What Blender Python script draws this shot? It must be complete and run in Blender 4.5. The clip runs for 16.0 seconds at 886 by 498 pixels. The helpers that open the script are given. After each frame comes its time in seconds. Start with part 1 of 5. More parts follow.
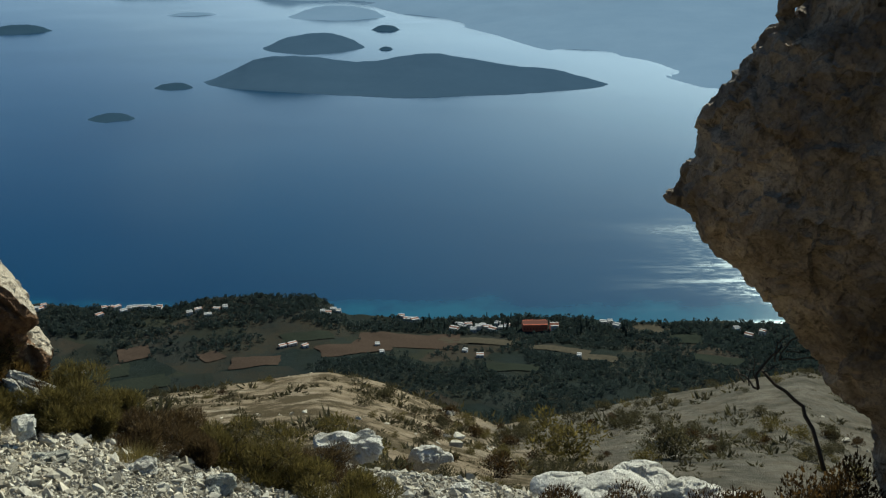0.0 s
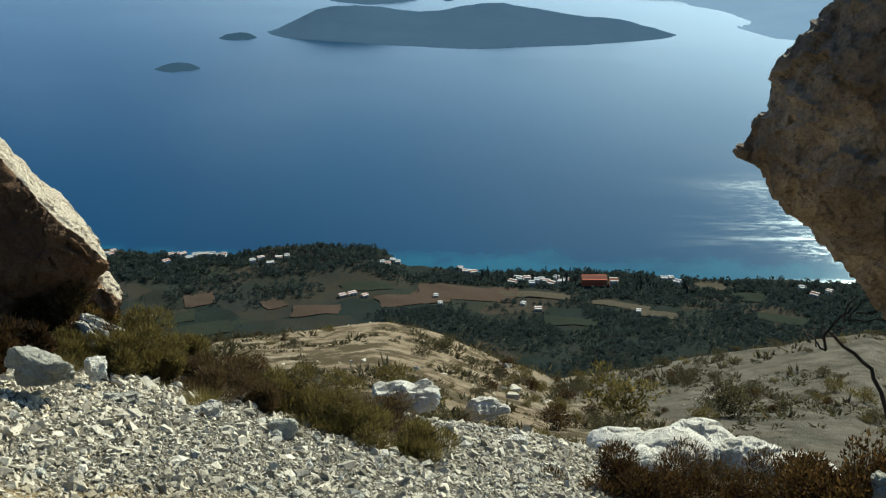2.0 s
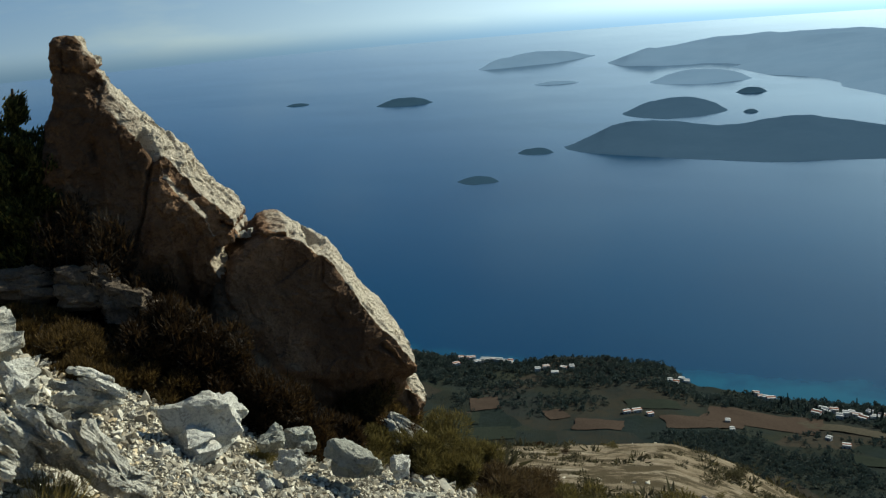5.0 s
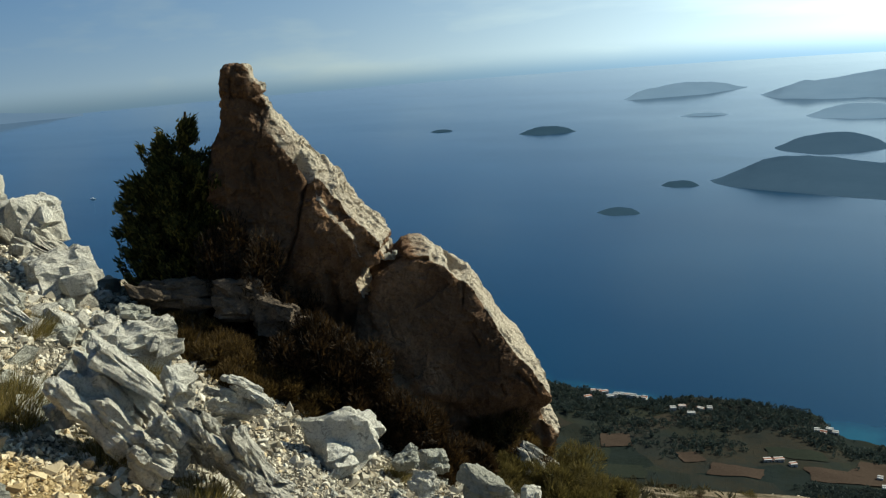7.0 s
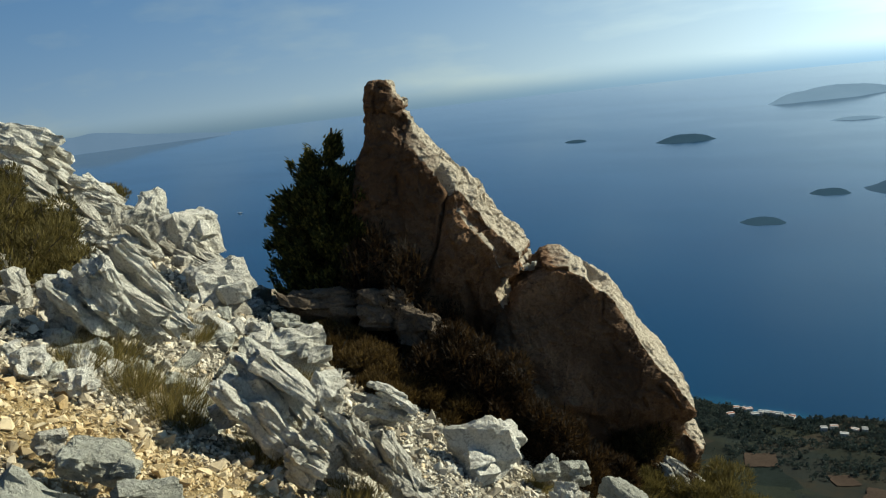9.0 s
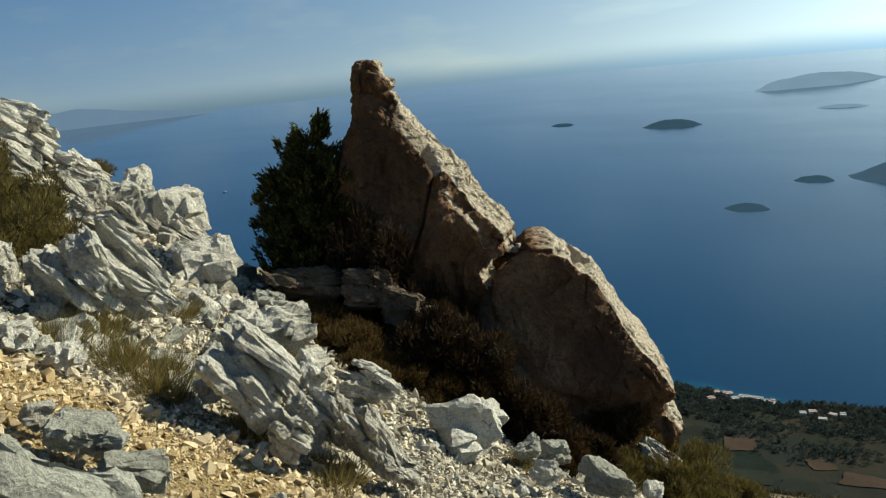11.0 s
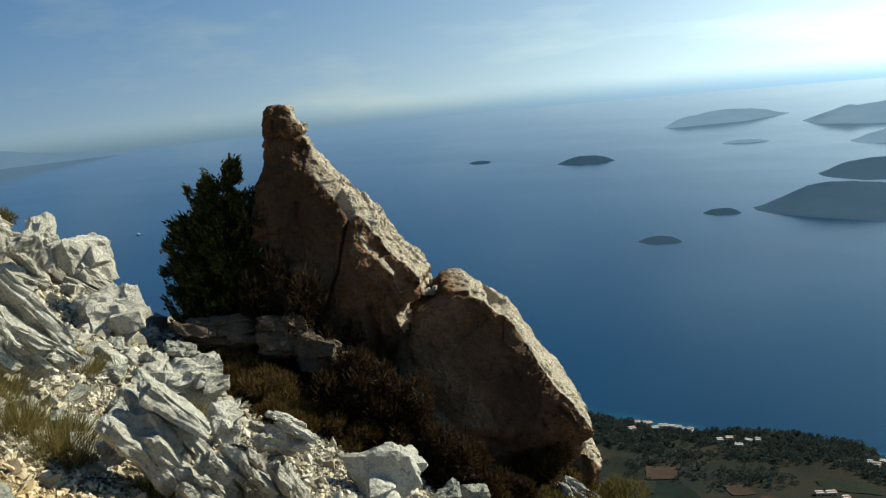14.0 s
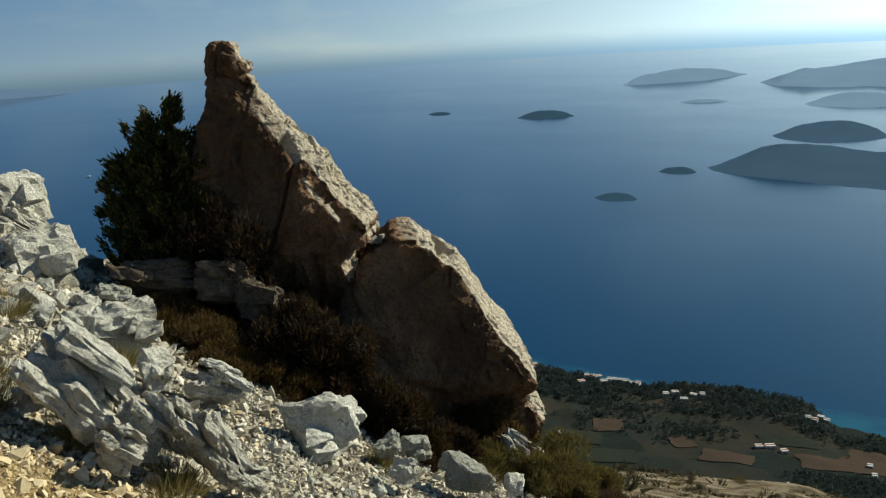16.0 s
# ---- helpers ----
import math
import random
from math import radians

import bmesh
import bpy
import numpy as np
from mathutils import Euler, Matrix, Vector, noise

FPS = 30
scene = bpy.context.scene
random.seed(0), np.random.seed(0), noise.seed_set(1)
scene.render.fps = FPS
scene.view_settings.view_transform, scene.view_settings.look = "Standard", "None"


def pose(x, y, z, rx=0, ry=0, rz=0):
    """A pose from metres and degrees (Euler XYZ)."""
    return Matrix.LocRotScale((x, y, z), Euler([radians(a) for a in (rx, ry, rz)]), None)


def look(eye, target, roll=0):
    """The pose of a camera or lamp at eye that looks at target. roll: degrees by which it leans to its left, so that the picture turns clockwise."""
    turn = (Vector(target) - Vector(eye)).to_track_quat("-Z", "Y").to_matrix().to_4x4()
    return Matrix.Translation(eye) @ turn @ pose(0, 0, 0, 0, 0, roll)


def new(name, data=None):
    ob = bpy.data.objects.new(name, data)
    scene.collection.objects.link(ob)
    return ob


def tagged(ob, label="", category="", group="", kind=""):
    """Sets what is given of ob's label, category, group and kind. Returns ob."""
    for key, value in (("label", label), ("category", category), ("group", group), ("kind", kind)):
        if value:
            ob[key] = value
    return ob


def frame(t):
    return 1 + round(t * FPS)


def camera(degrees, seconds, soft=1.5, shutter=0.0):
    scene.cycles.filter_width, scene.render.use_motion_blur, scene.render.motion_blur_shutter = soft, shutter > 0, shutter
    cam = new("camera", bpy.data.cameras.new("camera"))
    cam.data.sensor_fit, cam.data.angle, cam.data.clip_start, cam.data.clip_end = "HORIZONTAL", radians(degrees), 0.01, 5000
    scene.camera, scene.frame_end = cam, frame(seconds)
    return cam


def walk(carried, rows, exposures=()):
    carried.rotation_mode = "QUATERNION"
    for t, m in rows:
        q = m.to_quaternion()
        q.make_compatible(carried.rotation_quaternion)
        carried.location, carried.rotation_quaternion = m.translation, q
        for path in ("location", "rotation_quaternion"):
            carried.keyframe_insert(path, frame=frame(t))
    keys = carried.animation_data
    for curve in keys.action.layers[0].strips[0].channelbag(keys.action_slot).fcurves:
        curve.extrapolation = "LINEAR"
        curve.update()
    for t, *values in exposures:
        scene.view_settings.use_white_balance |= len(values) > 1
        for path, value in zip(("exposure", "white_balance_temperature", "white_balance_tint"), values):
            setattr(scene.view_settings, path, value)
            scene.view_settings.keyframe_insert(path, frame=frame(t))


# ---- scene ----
# ---- camera ----
cam = camera(53.57, 16.0, soft=1.25)


def sight(x, y, z, yaw, pitch, roll):
    """A hand-held pose: place, yaw to the left of +y, pitch up, roll to the left."""
    a, b = radians(yaw), radians(pitch)
    ahead = Vector((-math.sin(a) * math.cos(b), math.cos(a) * math.cos(b), math.sin(b)))
    eye = Vector((x, y, z))
    return look(eye, eye + ahead, roll)


PATH = [
    (0, 0.066, 0.048, -0.031, 0.00, -21.31, -0.24),
    (0.5, 0.060, 0.055, -0.034, 2.74, -21.60, -0.42),
    (1, 0.059, 0.057, -0.037, 2.30, -22.02, -0.56),
    (1.5, 0.056, 0.058, -0.040, 2.11, -23.83, 0.18),
    (2, 0.054, 0.069, -0.039, 4.24, -24.37, -0.93),
    (2.5, 0.053, 0.042, -0.034, 5.39, -24.31, -1.42),
    (3, 0.048, 0.056, -0.020, 8.16, -22.29, -2.99),
    (3.5, 0.038, 0.028, -0.019, 12.02, -21.20, -3.03),
    (4, 0.021, 0.041, -0.019, 14.60, -20.01, -3.91),
    (4.5, -0.021, 0.066, -0.022, 19.69, -17.73, -5.78),
    (5, -0.034, 0.049, -0.006, 23.64, -16.17, -4.91),
    (5.2, -0.039, 0.054, -0.014, 24.48, -15.71, -5.20),
    (7.3, -0.050, -0.008, 0.014, 34.22, -12.80, -5.07),
    (7.5, -0.053, -0.016, 0.009, 35.18, -11.86, -5.53),
    (8, -0.053, -0.031, 0.011, 37.64, -10.71, -5.79),
    (8.5, -0.054, -0.043, 0.017, 41.02, -11.50, -6.46),
    (9, -0.056, -0.049, 0.019, 41.47, -12.07, -6.65),
    (9.2, -0.043, -0.061, 0.028, 41.46, -12.61, -6.27),
    (11.3, -0.023, -0.083, 0.015, 40.57, -13.55, -5.73),
    (11.5, -0.020, -0.084, 0.012, 41.45, -14.74, -5.45),
    (12, -0.018, -0.093, 0.016, 42.29, -14.99, -4.99),
    (12.5, -0.016, -0.092, 0.017, 42.40, -15.10, -5.23),
    (13, -0.026, -0.086, 0.023, 42.42, -14.05, -5.60),
    (13.5, -0.009, -0.056, 0.045, 38.70, -12.26, -6.04),
    (14, -0.011, -0.039, 0.053, 35.11, -11.41, -5.77),
    (14.5, -0.002, -0.029, 0.049, 33.10, -11.66, -5.86),
    (15, 0.013, -0.013, 0.049, 32.13, -12.40, -5.67),
    (15.5, -0.011, 0.039, 0.031, 31.17, -14.06, -4.55),
    (16, -0.033, 0.103, -0.001, 32.48, -14.80, -3.67),
]
# the camera meters darker rock and brighter sky by turns
STOPS = [(0, -0.34), (0.5, -0.14), (1, -0.03), (2, 0.12), (2.5, 0.25), (3, 0.4), (3.5, 0.12), (4, -0.05), (5, -0.38), (7.5, -0.26), (8, -0.25), (9, -0.2), (11.5, -0.22), (12.5, -0.14), (13.5, -0.18), (14, -0.18), (14.5, -0.24), (15, -0.36), (15.5, -0.37), (16, -0.35)]
walk(cam, [(t, sight(*p)) for t, *p in PATH], [(t, 0.66 + s, 6180 if t < 6 else 6650 if 11 < t < 14 else 6500, 1 if t < 6 else 2) for t, s in STOPS])

# ---- world and sun ----
SUN_AZ, SUN_EL = 29.0, 33.0          # degrees to the right of +y, and up
world = bpy.data.worlds.new("sky")
scene.world = world
world.use_nodes = True
wn, wl = world.node_tree.nodes, world.node_tree.links
sky = wn.new("ShaderNodeTexSky")
sky.sky_type, sky.sun_disc = "NISHITA", False
sky.sun_elevation, sky.sun_rotation = radians(SUN_EL), radians(SUN_AZ)
sky.altitude, sky.air_density, sky.dust_density, sky.ozone_density = 300, 1.0, 0.15, 3.0


def wmath(op, a, b=0.0, c=0.0):
    node = wn.new("ShaderNodeMath")
    node.operation = op
    for v, s in zip((a, b, c), node.inputs):
        if isinstance(v, (int, float)):
            s.default_value = v
        else:
            wl.new(v, s)
    return node.outputs[0]


def haze_sky():
    """The clear sky, seen over a horizon that lies a little below eye level, with sea haze that glows towards the sun and faint cirrus."""
    co = wn.new("ShaderNodeTexCoord").outputs["Generated"]
    lift = wn.new("ShaderNodeVectorMath")
    lift.operation = "ADD"
    lift.inputs[1].default_value = (0, 0, 0.38)
    wl.new(co, lift.inputs[0])
    wl.new(lift.outputs[0], sky.inputs["Vector"])
    part3 = wn.new("ShaderNodeSeparateXYZ")
    wl.new(co, part3.inputs[0])
    x, y, z = part3.outputs
    along = wmath("ADD", wmath("MULTIPLY", x, math.sin(radians(SUN_AZ))), wmath("MULTIPLY", y, math.cos(radians(SUN_AZ))))
    toward = wmath("MAXIMUM", along, 0.0)
    glow = wmath("ADD", wmath("MULTIPLY", wmath("POWER", toward, 3.5), HAZE_SUN), wmath("MULTIPLY", wmath("ADD", wmath("MULTIPLY", along, 0.45), 0.6), HAZE_BASE))
    fall = wmath("EXPONENT", wmath("MULTIPLY", wmath("MAXIMUM", wmath("ADD", z, 0.05), 0.0), wmath("SUBTRACT", wmath("MULTIPLY", toward, 8.0), 10.5)))
    cirrus = wn.new("ShaderNodeTexNoise")
    mp = wn.new("ShaderNodeMapping")
    mp.inputs["Scale"].default_value, mp.inputs["Rotation"].default_value = (1.2, 5.0, 14.0), (0, radians(-8), radians(20))
    wl.new(co, mp.inputs["Vector"])
    wl.new(mp.outputs["Vector"], cirrus.inputs["Vector"])
    cirrus.inputs["Scale"].default_value, cirrus.inputs["Detail"].default_value = 1.6, 7
    veil = wmath("MULTIPLY", wmath("MAXIMUM", wmath("SUBTRACT", cirrus.outputs["Fac"], 0.52), 0.0), 1.2)
    amount = wmath("MINIMUM", wmath("ADD", wmath("MULTIPLY", fall, wmath("ADD", wmath("MULTIPLY", toward, 0.16), 0.84)), veil), 1.0)
    clear = wn.new("ShaderNodeVectorMath")
    clear.operation = "MULTIPLY"
    wl.new(sky.outputs["Color"], clear.inputs[0])
    clear.inputs[1].default_value = (SKY * 0.68, SKY * 1.03, SKY * 1.17)
    milk = wn.new("ShaderNodeVectorMath")
    milk.operation = "SCALE"
    milk.inputs[0].default_value = (0.78, 0.95, 1.0)
    wl.new(glow, milk.inputs["Scale"])
    mix = wn.new("ShaderNodeMix")
    mix.data_type = "RGBA"
    wl.new(amount, mix.inputs[0])
    wl.new(clear.outputs[0], mix.inputs[6])
    wl.new(milk.outputs[0], mix.inputs[7])
    # under the horizon's haze the last of the sea fades into the air
    sea = wn.new("ShaderNodeVectorMath")
    sea.operation = "SCALE"
    sea.inputs[0].default_value = (0.30, 0.48, 0.66)
    wl.new(glow, sea.inputs["Scale"])
    low = wn.new("ShaderNodeMapRange")
    low.interpolation_type = "SMOOTHSTEP"
    for k, v in zip(("From Min", "From Max", "To Min", "To Max"), (-0.020, -0.052, 0.0, 1.0)):
        low.inputs[k].default_value = v
    wl.new(z, low.inputs["Value"])
    fade = wn.new("ShaderNodeMix")
    fade.data_type = "RGBA"
    wl.new(low.outputs[0], fade.inputs[0])
    wl.new(mix.outputs[2], fade.inputs[6])
    wl.new(sea.outputs[0], fade.inputs[7])
    wl.new(fade.outputs[2], wn["Background"].inputs["Color"])
    wn["Background"].inputs["Strength"].default_value = 0.70


SKY, HAZE_BASE, HAZE_SUN = 0.122, 0.78, 2.1
haze_sky()

lamp = bpy.data.lights.new("sun", "SUN")
lamp.energy, lamp.angle, lamp.color = 5.0, radians(0.55), (1.0, 0.95, 0.81)
sun = new("sun", lamp)
to_sun = Vector((math.sin(radians(SUN_AZ)) * math.cos(radians(SUN_EL)), math.cos(radians(SUN_AZ)) * math.cos(radians(SUN_EL)), math.sin(radians(SUN_EL))))
sun.matrix_world = look(to_sun * 100, (0, 0, 0))
scene.view_settings.exposure = 0.66

# ---- materials ----


class Mat:
    """A small builder of node materials."""

    def __init__(self, name, rough=0.9, spec=0.25):
        self.m = bpy.data.materials.new(name)
        self.m.use_nodes = True
        self.n, self.l = self.m.node_tree.nodes, self.m.node_tree.links
        self.b = self.n["Principled BSDF"]
        self.b.inputs["Roughness"].default_value = rough
        self.b.inputs["Specular IOR Level"].default_value = spec
        self.co = self.n.new("ShaderNodeNewGeometry").outputs["Position"]

    def noise(self, scale, detail=6.0, rough=0.6, stretch=None, warp=0.0):
        node = self.n.new("ShaderNodeTexNoise")
        node.inputs["Scale"].default_value, node.inputs["Detail"].default_value, node.inputs["Roughness"].default_value = scale, detail, rough
        node.inputs["Distortion"].default_value = warp
        co = self.co
        if stretch:
            mp = self.n.new("ShaderNodeMapping")
            mp.inputs["Scale"].default_value, mp.inputs["Rotation"].default_value = stretch[:3], [radians(a) for a in stretch[3:]] or (0, 0, 0)
            self.l.new(co, mp.inputs["Vector"])
            co = mp.outputs["Vector"]
        self.l.new(co, node.inputs["Vector"])
        return node.outputs["Fac"]

    def cells(self, scale, feature="F1", out="Distance"):
        node = self.n.new("ShaderNodeTexVoronoi")
        node.feature = feature
        node.inputs["Scale"].default_value = scale
        self.l.new(self.co, node.inputs["Vector"])
        return node.outputs[out]

    def ramp(self, fac, *stops):
        node = self.n.new("ShaderNodeValToRGB")
        e = node.color_ramp.elements
        while len(e) < len(stops):
            e.new(0.5)
        for k, (at, c) in zip(e, stops):
            k.position, k.color = at, (*c, 1) if isinstance(c, tuple) else (c, c, c, 1)
        self.l.new(fac, node.inputs["Fac"])
        return node.outputs["Color"]

    def mix(self, fac, a, b, kind="MIX"):
        node = self.n.new("ShaderNodeMix")
        node.data_type, node.blend_type = "RGBA", kind
        for v, s in ((fac, node.inputs[0]), (a, node.inputs[6]), (b, node.inputs[7])):
            if isinstance(v, (int, float)):
                s.default_value = v if s == node.inputs[0] else (v, v, v, 1)
            elif isinstance(v, tuple):
                s.default_value = (*v, 1)
            else:
                self.l.new(v, s)
        return node.outputs[2]

    def math(self, op, a, b=0.0):
        node = self.n.new("ShaderNodeMath")
        node.operation = op
        for v, s in ((a, node.inputs[0]), (b, node.inputs[1])):
            if isinstance(v, (int, float)):
                s.default_value = v
            else:
                self.l.new(v, s)
        return node.outputs[0]

    def random(self):
        return self.n.new("ShaderNodeObjectInfo").outputs["Random"]

    def island(self):
        return self.n.new("ShaderNodeNewGeometry").outputs["Random Per Island"]

    def radius(self):
        node = self.n.new("ShaderNodeVectorMath")
        node.operation = "LENGTH"
        self.l.new(self.co, node.inputs[0])
        return node.outputs["Value"]

    def axis(self, k):
        node = self.n.new("ShaderNodeSeparateXYZ")
        self.l.new(self.co, node.inputs[0])
        return node.outputs[k]

    def color(self, c):
        if isinstance(c, tuple):
            self.b.inputs["Base Color"].default_value = (*c, 1)
        else:
            self.l.new(c, self.b.inputs["Base Color"])
        return self

    def bump(self, h, strength=0.5, distance=0.02):
        node = self.n.new("ShaderNodeBump")
        node.inputs["Strength"].default_value, node.inputs["Distance"].default_value = strength, distance
        self.l.new(h, node.inputs["Height"])
        self.l.new(node.outputs["Normal"], self.b.inputs["Normal"])
        return self


def rock_material(name, light, mid, stain, amount=0.5, fine=14.0, lines=0.6, lit_tone=None):
    m = Mat(name, 0.92, 0.2)
    c = m.ramp(m.noise(2.3, 8, 0.65, warp=0.6), (0.34, mid), (0.62, light))
    c = m.mix(m.ramp(m.noise(1.1, 5, 0.6, (1, 1, 0.45)), (0.5 - amount * 0.15, 0.0), (0.62, amount)), c, stain)
    c = m.mix(m.ramp(m.noise(fine * 2.5, 4, 0.7), (0.3, 0.55), (0.55, 0.0)), c, (mid[0] * 0.45, mid[1] * 0.45, mid[2] * 0.45))
    if lit_tone:
        # a paler tone paints sunlight onto sunward faces, the others keep their brown crust
        lit_mask = m.n.new("ShaderNodeAttribute")
        lit_mask.attribute_name = "lit_side"
        up = m.math("ADD", lit_mask.outputs["Fac"], m.math("MULTIPLY", m.math("ADD", m.noise(5.0, 8, 0.75, warp=0.5), -0.5), 0.5))
        c = m.mix(m.ramp(up, (0.66, 0.0), (0.82, 0.95)), c, lit_tone)
    rid = m.n.new("ShaderNodeTexNoise")
    rid.noise_type = "RIDGED_MULTIFRACTAL"
    rid.inputs["Scale"].default_value, rid.inputs["Detail"].default_value, rid.inputs["Roughness"].default_value = fine * 0.35, 9, 0.62
    rid.inputs["Distortion"].default_value = 0.5
    m.l.new(m.co, rid.inputs["Vector"])
    c = m.mix(m.ramp(m.noise(fine * 0.8, 8, 0.75, warp=1.2), (0.36, lines), (0.47, 0.0)), c, (mid[0] * 0.4, mid[1] * 0.4, mid[2] * 0.4))
    m.color(c)
    h = m.math("ADD", m.noise(fine, 10, 0.72, warp=0.3), m.math("MULTIPLY", rid.outputs["Fac"], 0.35))
    return m.bump(h, 0.9, 0.045).m


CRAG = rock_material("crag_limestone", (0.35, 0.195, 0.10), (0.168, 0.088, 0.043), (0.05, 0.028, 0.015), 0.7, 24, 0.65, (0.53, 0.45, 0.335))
BROWNROCK = rock_material("brown_limestone", (0.52, 0.405, 0.29), (0.21, 0.152, 0.105), (0.055, 0.039, 0.027), 0.6, 16, 0.8)
# grey-brown slab rock, its tones lowered to put in the crag's shade
SLABROCK = rock_material("shaded_slab_limestone", (0.205, 0.155, 0.107), (0.11, 0.08, 0.054), (0.08, 0.06, 0.042), 0.5, 22, 0.6)
PALE = rock_material("pale_limestone", (0.80, 0.755, 0.65), (0.52, 0.485, 0.40), (0.24, 0.195, 0.13), 0.45, 30, 0.75)
GREY = rock_material("grey_limestone", (0.62, 0.60, 0.50), (0.39, 0.38, 0.315), (0.16, 0.145, 0.105), 0.5, 28, 0.85)


def track_mask(m, most):
    """The worn track of yellow earth that crosses the scree."""
    track = m.math("ADD", m.math("MULTIPLY", m.axis(0), -0.66), m.math("MULTIPLY", m.axis(1), 0.75))
    track = m.math("ABSOLUTE", m.math("ADD", track, -2.75))
    track = m.math("ADD", track, m.math("MULTIPLY", m.noise(5.0, 6, 0.7), 0.55))
    return m.ramp(track, (0.46, most), (0.80, 0.0))


def stone_material():
    m = Mat("scree_stone", 0.92, 0.2)
    c = m.ramp(m.island(), (0.0, (0.30, 0.25, 0.175)), (0.45, (0.56, 0.49, 0.365)), (0.85, (0.76, 0.69, 0.55)), (1.0, (0.60, 0.44, 0.24)))
    c = m.mix(m.ramp(m.noise(30, 5, 0.7), (0.35, 0.45), (0.6, 0.0)), c, (0.2, 0.18, 0.15))
    c = m.mix(track_mask(m, 0.75), c, m.ramp(m.island(), (0.0, (0.44, 0.28, 0.10)), (1.0, (0.68, 0.52, 0.28))))
    dull = m.math("ADD", m.math("MULTIPLY", m.axis(0), 0.25), m.math("ADD", m.math("MULTIPLY", m.noise(0.9, 6, 0.7), 0.6), 0.5))
    c = m.mix(m.ramp(dull, (0.05, 0.0), (0.40, 0.62)), c, m.ramp(m.island(), (0.0, (0.14, 0.128, 0.095)), (0.6, (0.27, 0.247, 0.19)), (1.0, (0.48, 0.445, 0.36))))
    return m.color(c).bump(m.noise(70, 6, 0.7), 0.6, 0.01).m


STONE = stone_material()


def ground_material():
    """Scree near by, limestone slope with scrub soil further down, then the wooded and tilled foot of the mountain."""
    m = Mat("mountain_ground", 0.95, 0.0)
    near = m.ramp(m.noise(9, 8, 0.7), (0.3, (0.06, 0.052, 0.04)), (0.5, (0.135, 0.122, 0.10)), (0.7, (0.28, 0.26, 0.22)))
    grit = m.ramp(m.cells(60, out="Color"), (0.15, (0.06, 0.049, 0.033)), (0.5, (0.20, 0.17, 0.12)), (0.85, (0.46, 0.41, 0.315)))
    near = m.mix(0.6, near, grit)
    near = m.mix(track_mask(m, 0.8), near, m.ramp(m.noise(40, 5), (0.35, (0.44, 0.29, 0.115)), (0.65, (0.64, 0.47, 0.23))))
    mid = m.ramp(m.noise(0.25, 9, 0.65, (1, 1, 2.0)), (0.36, (0.182, 0.138, 0.088)), (0.55, (0.268, 0.21, 0.142)), (0.7, (0.345, 0.29, 0.21)))
    mid = m.mix(m.ramp(m.noise(0.33, 8, 0.7, (1.0, 0.45, 1.0, 0, 0, 25)), (0.47, 0.0), (0.55, 0.92)), mid, (0.075, 0.058, 0.034))
    mid = m.mix(m.ramp(m.noise(1.4, 8, 0.75), (0.38, 0.6), (0.48, 0.0)), mid, (0.075, 0.062, 0.04))
    # the rock turns from tan to grey towards the gully on the right-hand side
    ashen = m.ramp(m.math("ADD", m.math("MULTIPLY", m.axis(0), 0.03), m.math("MULTIPLY", m.noise(0.12, 6, 0.6), 0.7)), (0.38, 0.0), (0.62, 0.75))
    mid = m.mix(ashen, mid, m.ramp(m.noise(0.5, 8, 0.7), (0.35, (0.062, 0.058, 0.046)), (0.65, (0.145, 0.138, 0.115))))
    low = m.ramp(m.cells(0.02, out="Color"), (0.2, (0.013, 0.018, 0.015)), (0.5, (0.025, 0.025, 0.018)), (0.7, (0.046, 0.036, 0.026)), (0.85, (0.029, 0.030, 0.020)))
    low = m.mix(m.ramp(m.noise(0.03, 6, 0.6), (0.45, 0.0), (0.6, 0.55)), low, (0.018, 0.024, 0.024))
    low = m.mix(m.ramp(m.noise(0.3, 6, 0.7), (0.4, 0.5), (0.6, 0.0)), low, (0.022, 0.028, 0.025))
    r = m.radius()
    # the unseen slope above the path is made scrub-dark to cut its bounced light
    above = m.ramp(m.math("ADD", m.math("MULTIPLY", m.axis(1), -0.1), m.math("MULTIPLY", m.noise(0.5, 6, 0.7), 0.6)), (0.58, 0.0), (0.68, 1.0))
    far = m.mix(m.ramp(m.math("MULTIPLY", r, 0.002), (0.30, 0.0), (0.40, 1.0)), mid, low)
    c = m.mix(m.ramp(m.math("MULTIPLY", r, 0.05), (0.35, 0.0), (0.6, 1.0)), near, far)
    c = m.mix(above, c, m.ramp(m.noise(1.2, 6, 0.7), (0.4, (0.05, 0.05, 0.025)), (0.65, (0.13, 0.11, 0.06))))
    m.color(c)
    return m.bump(m.math("ADD", m.math("ADD", m.noise(22, 9, 0.7), m.math("MULTIPLY", m.cells(60), 0.6)), m.math("ADD", m.math("MULTIPLY", m.noise(1.6, 10, 0.75), 6.0), m.math("MULTIPLY", m.noise(0.45, 9, 0.72, (1, 0.6, 1, 0, 0, 20)), 16.0))), 0.9, 0.05).m


GROUND = ground_material()


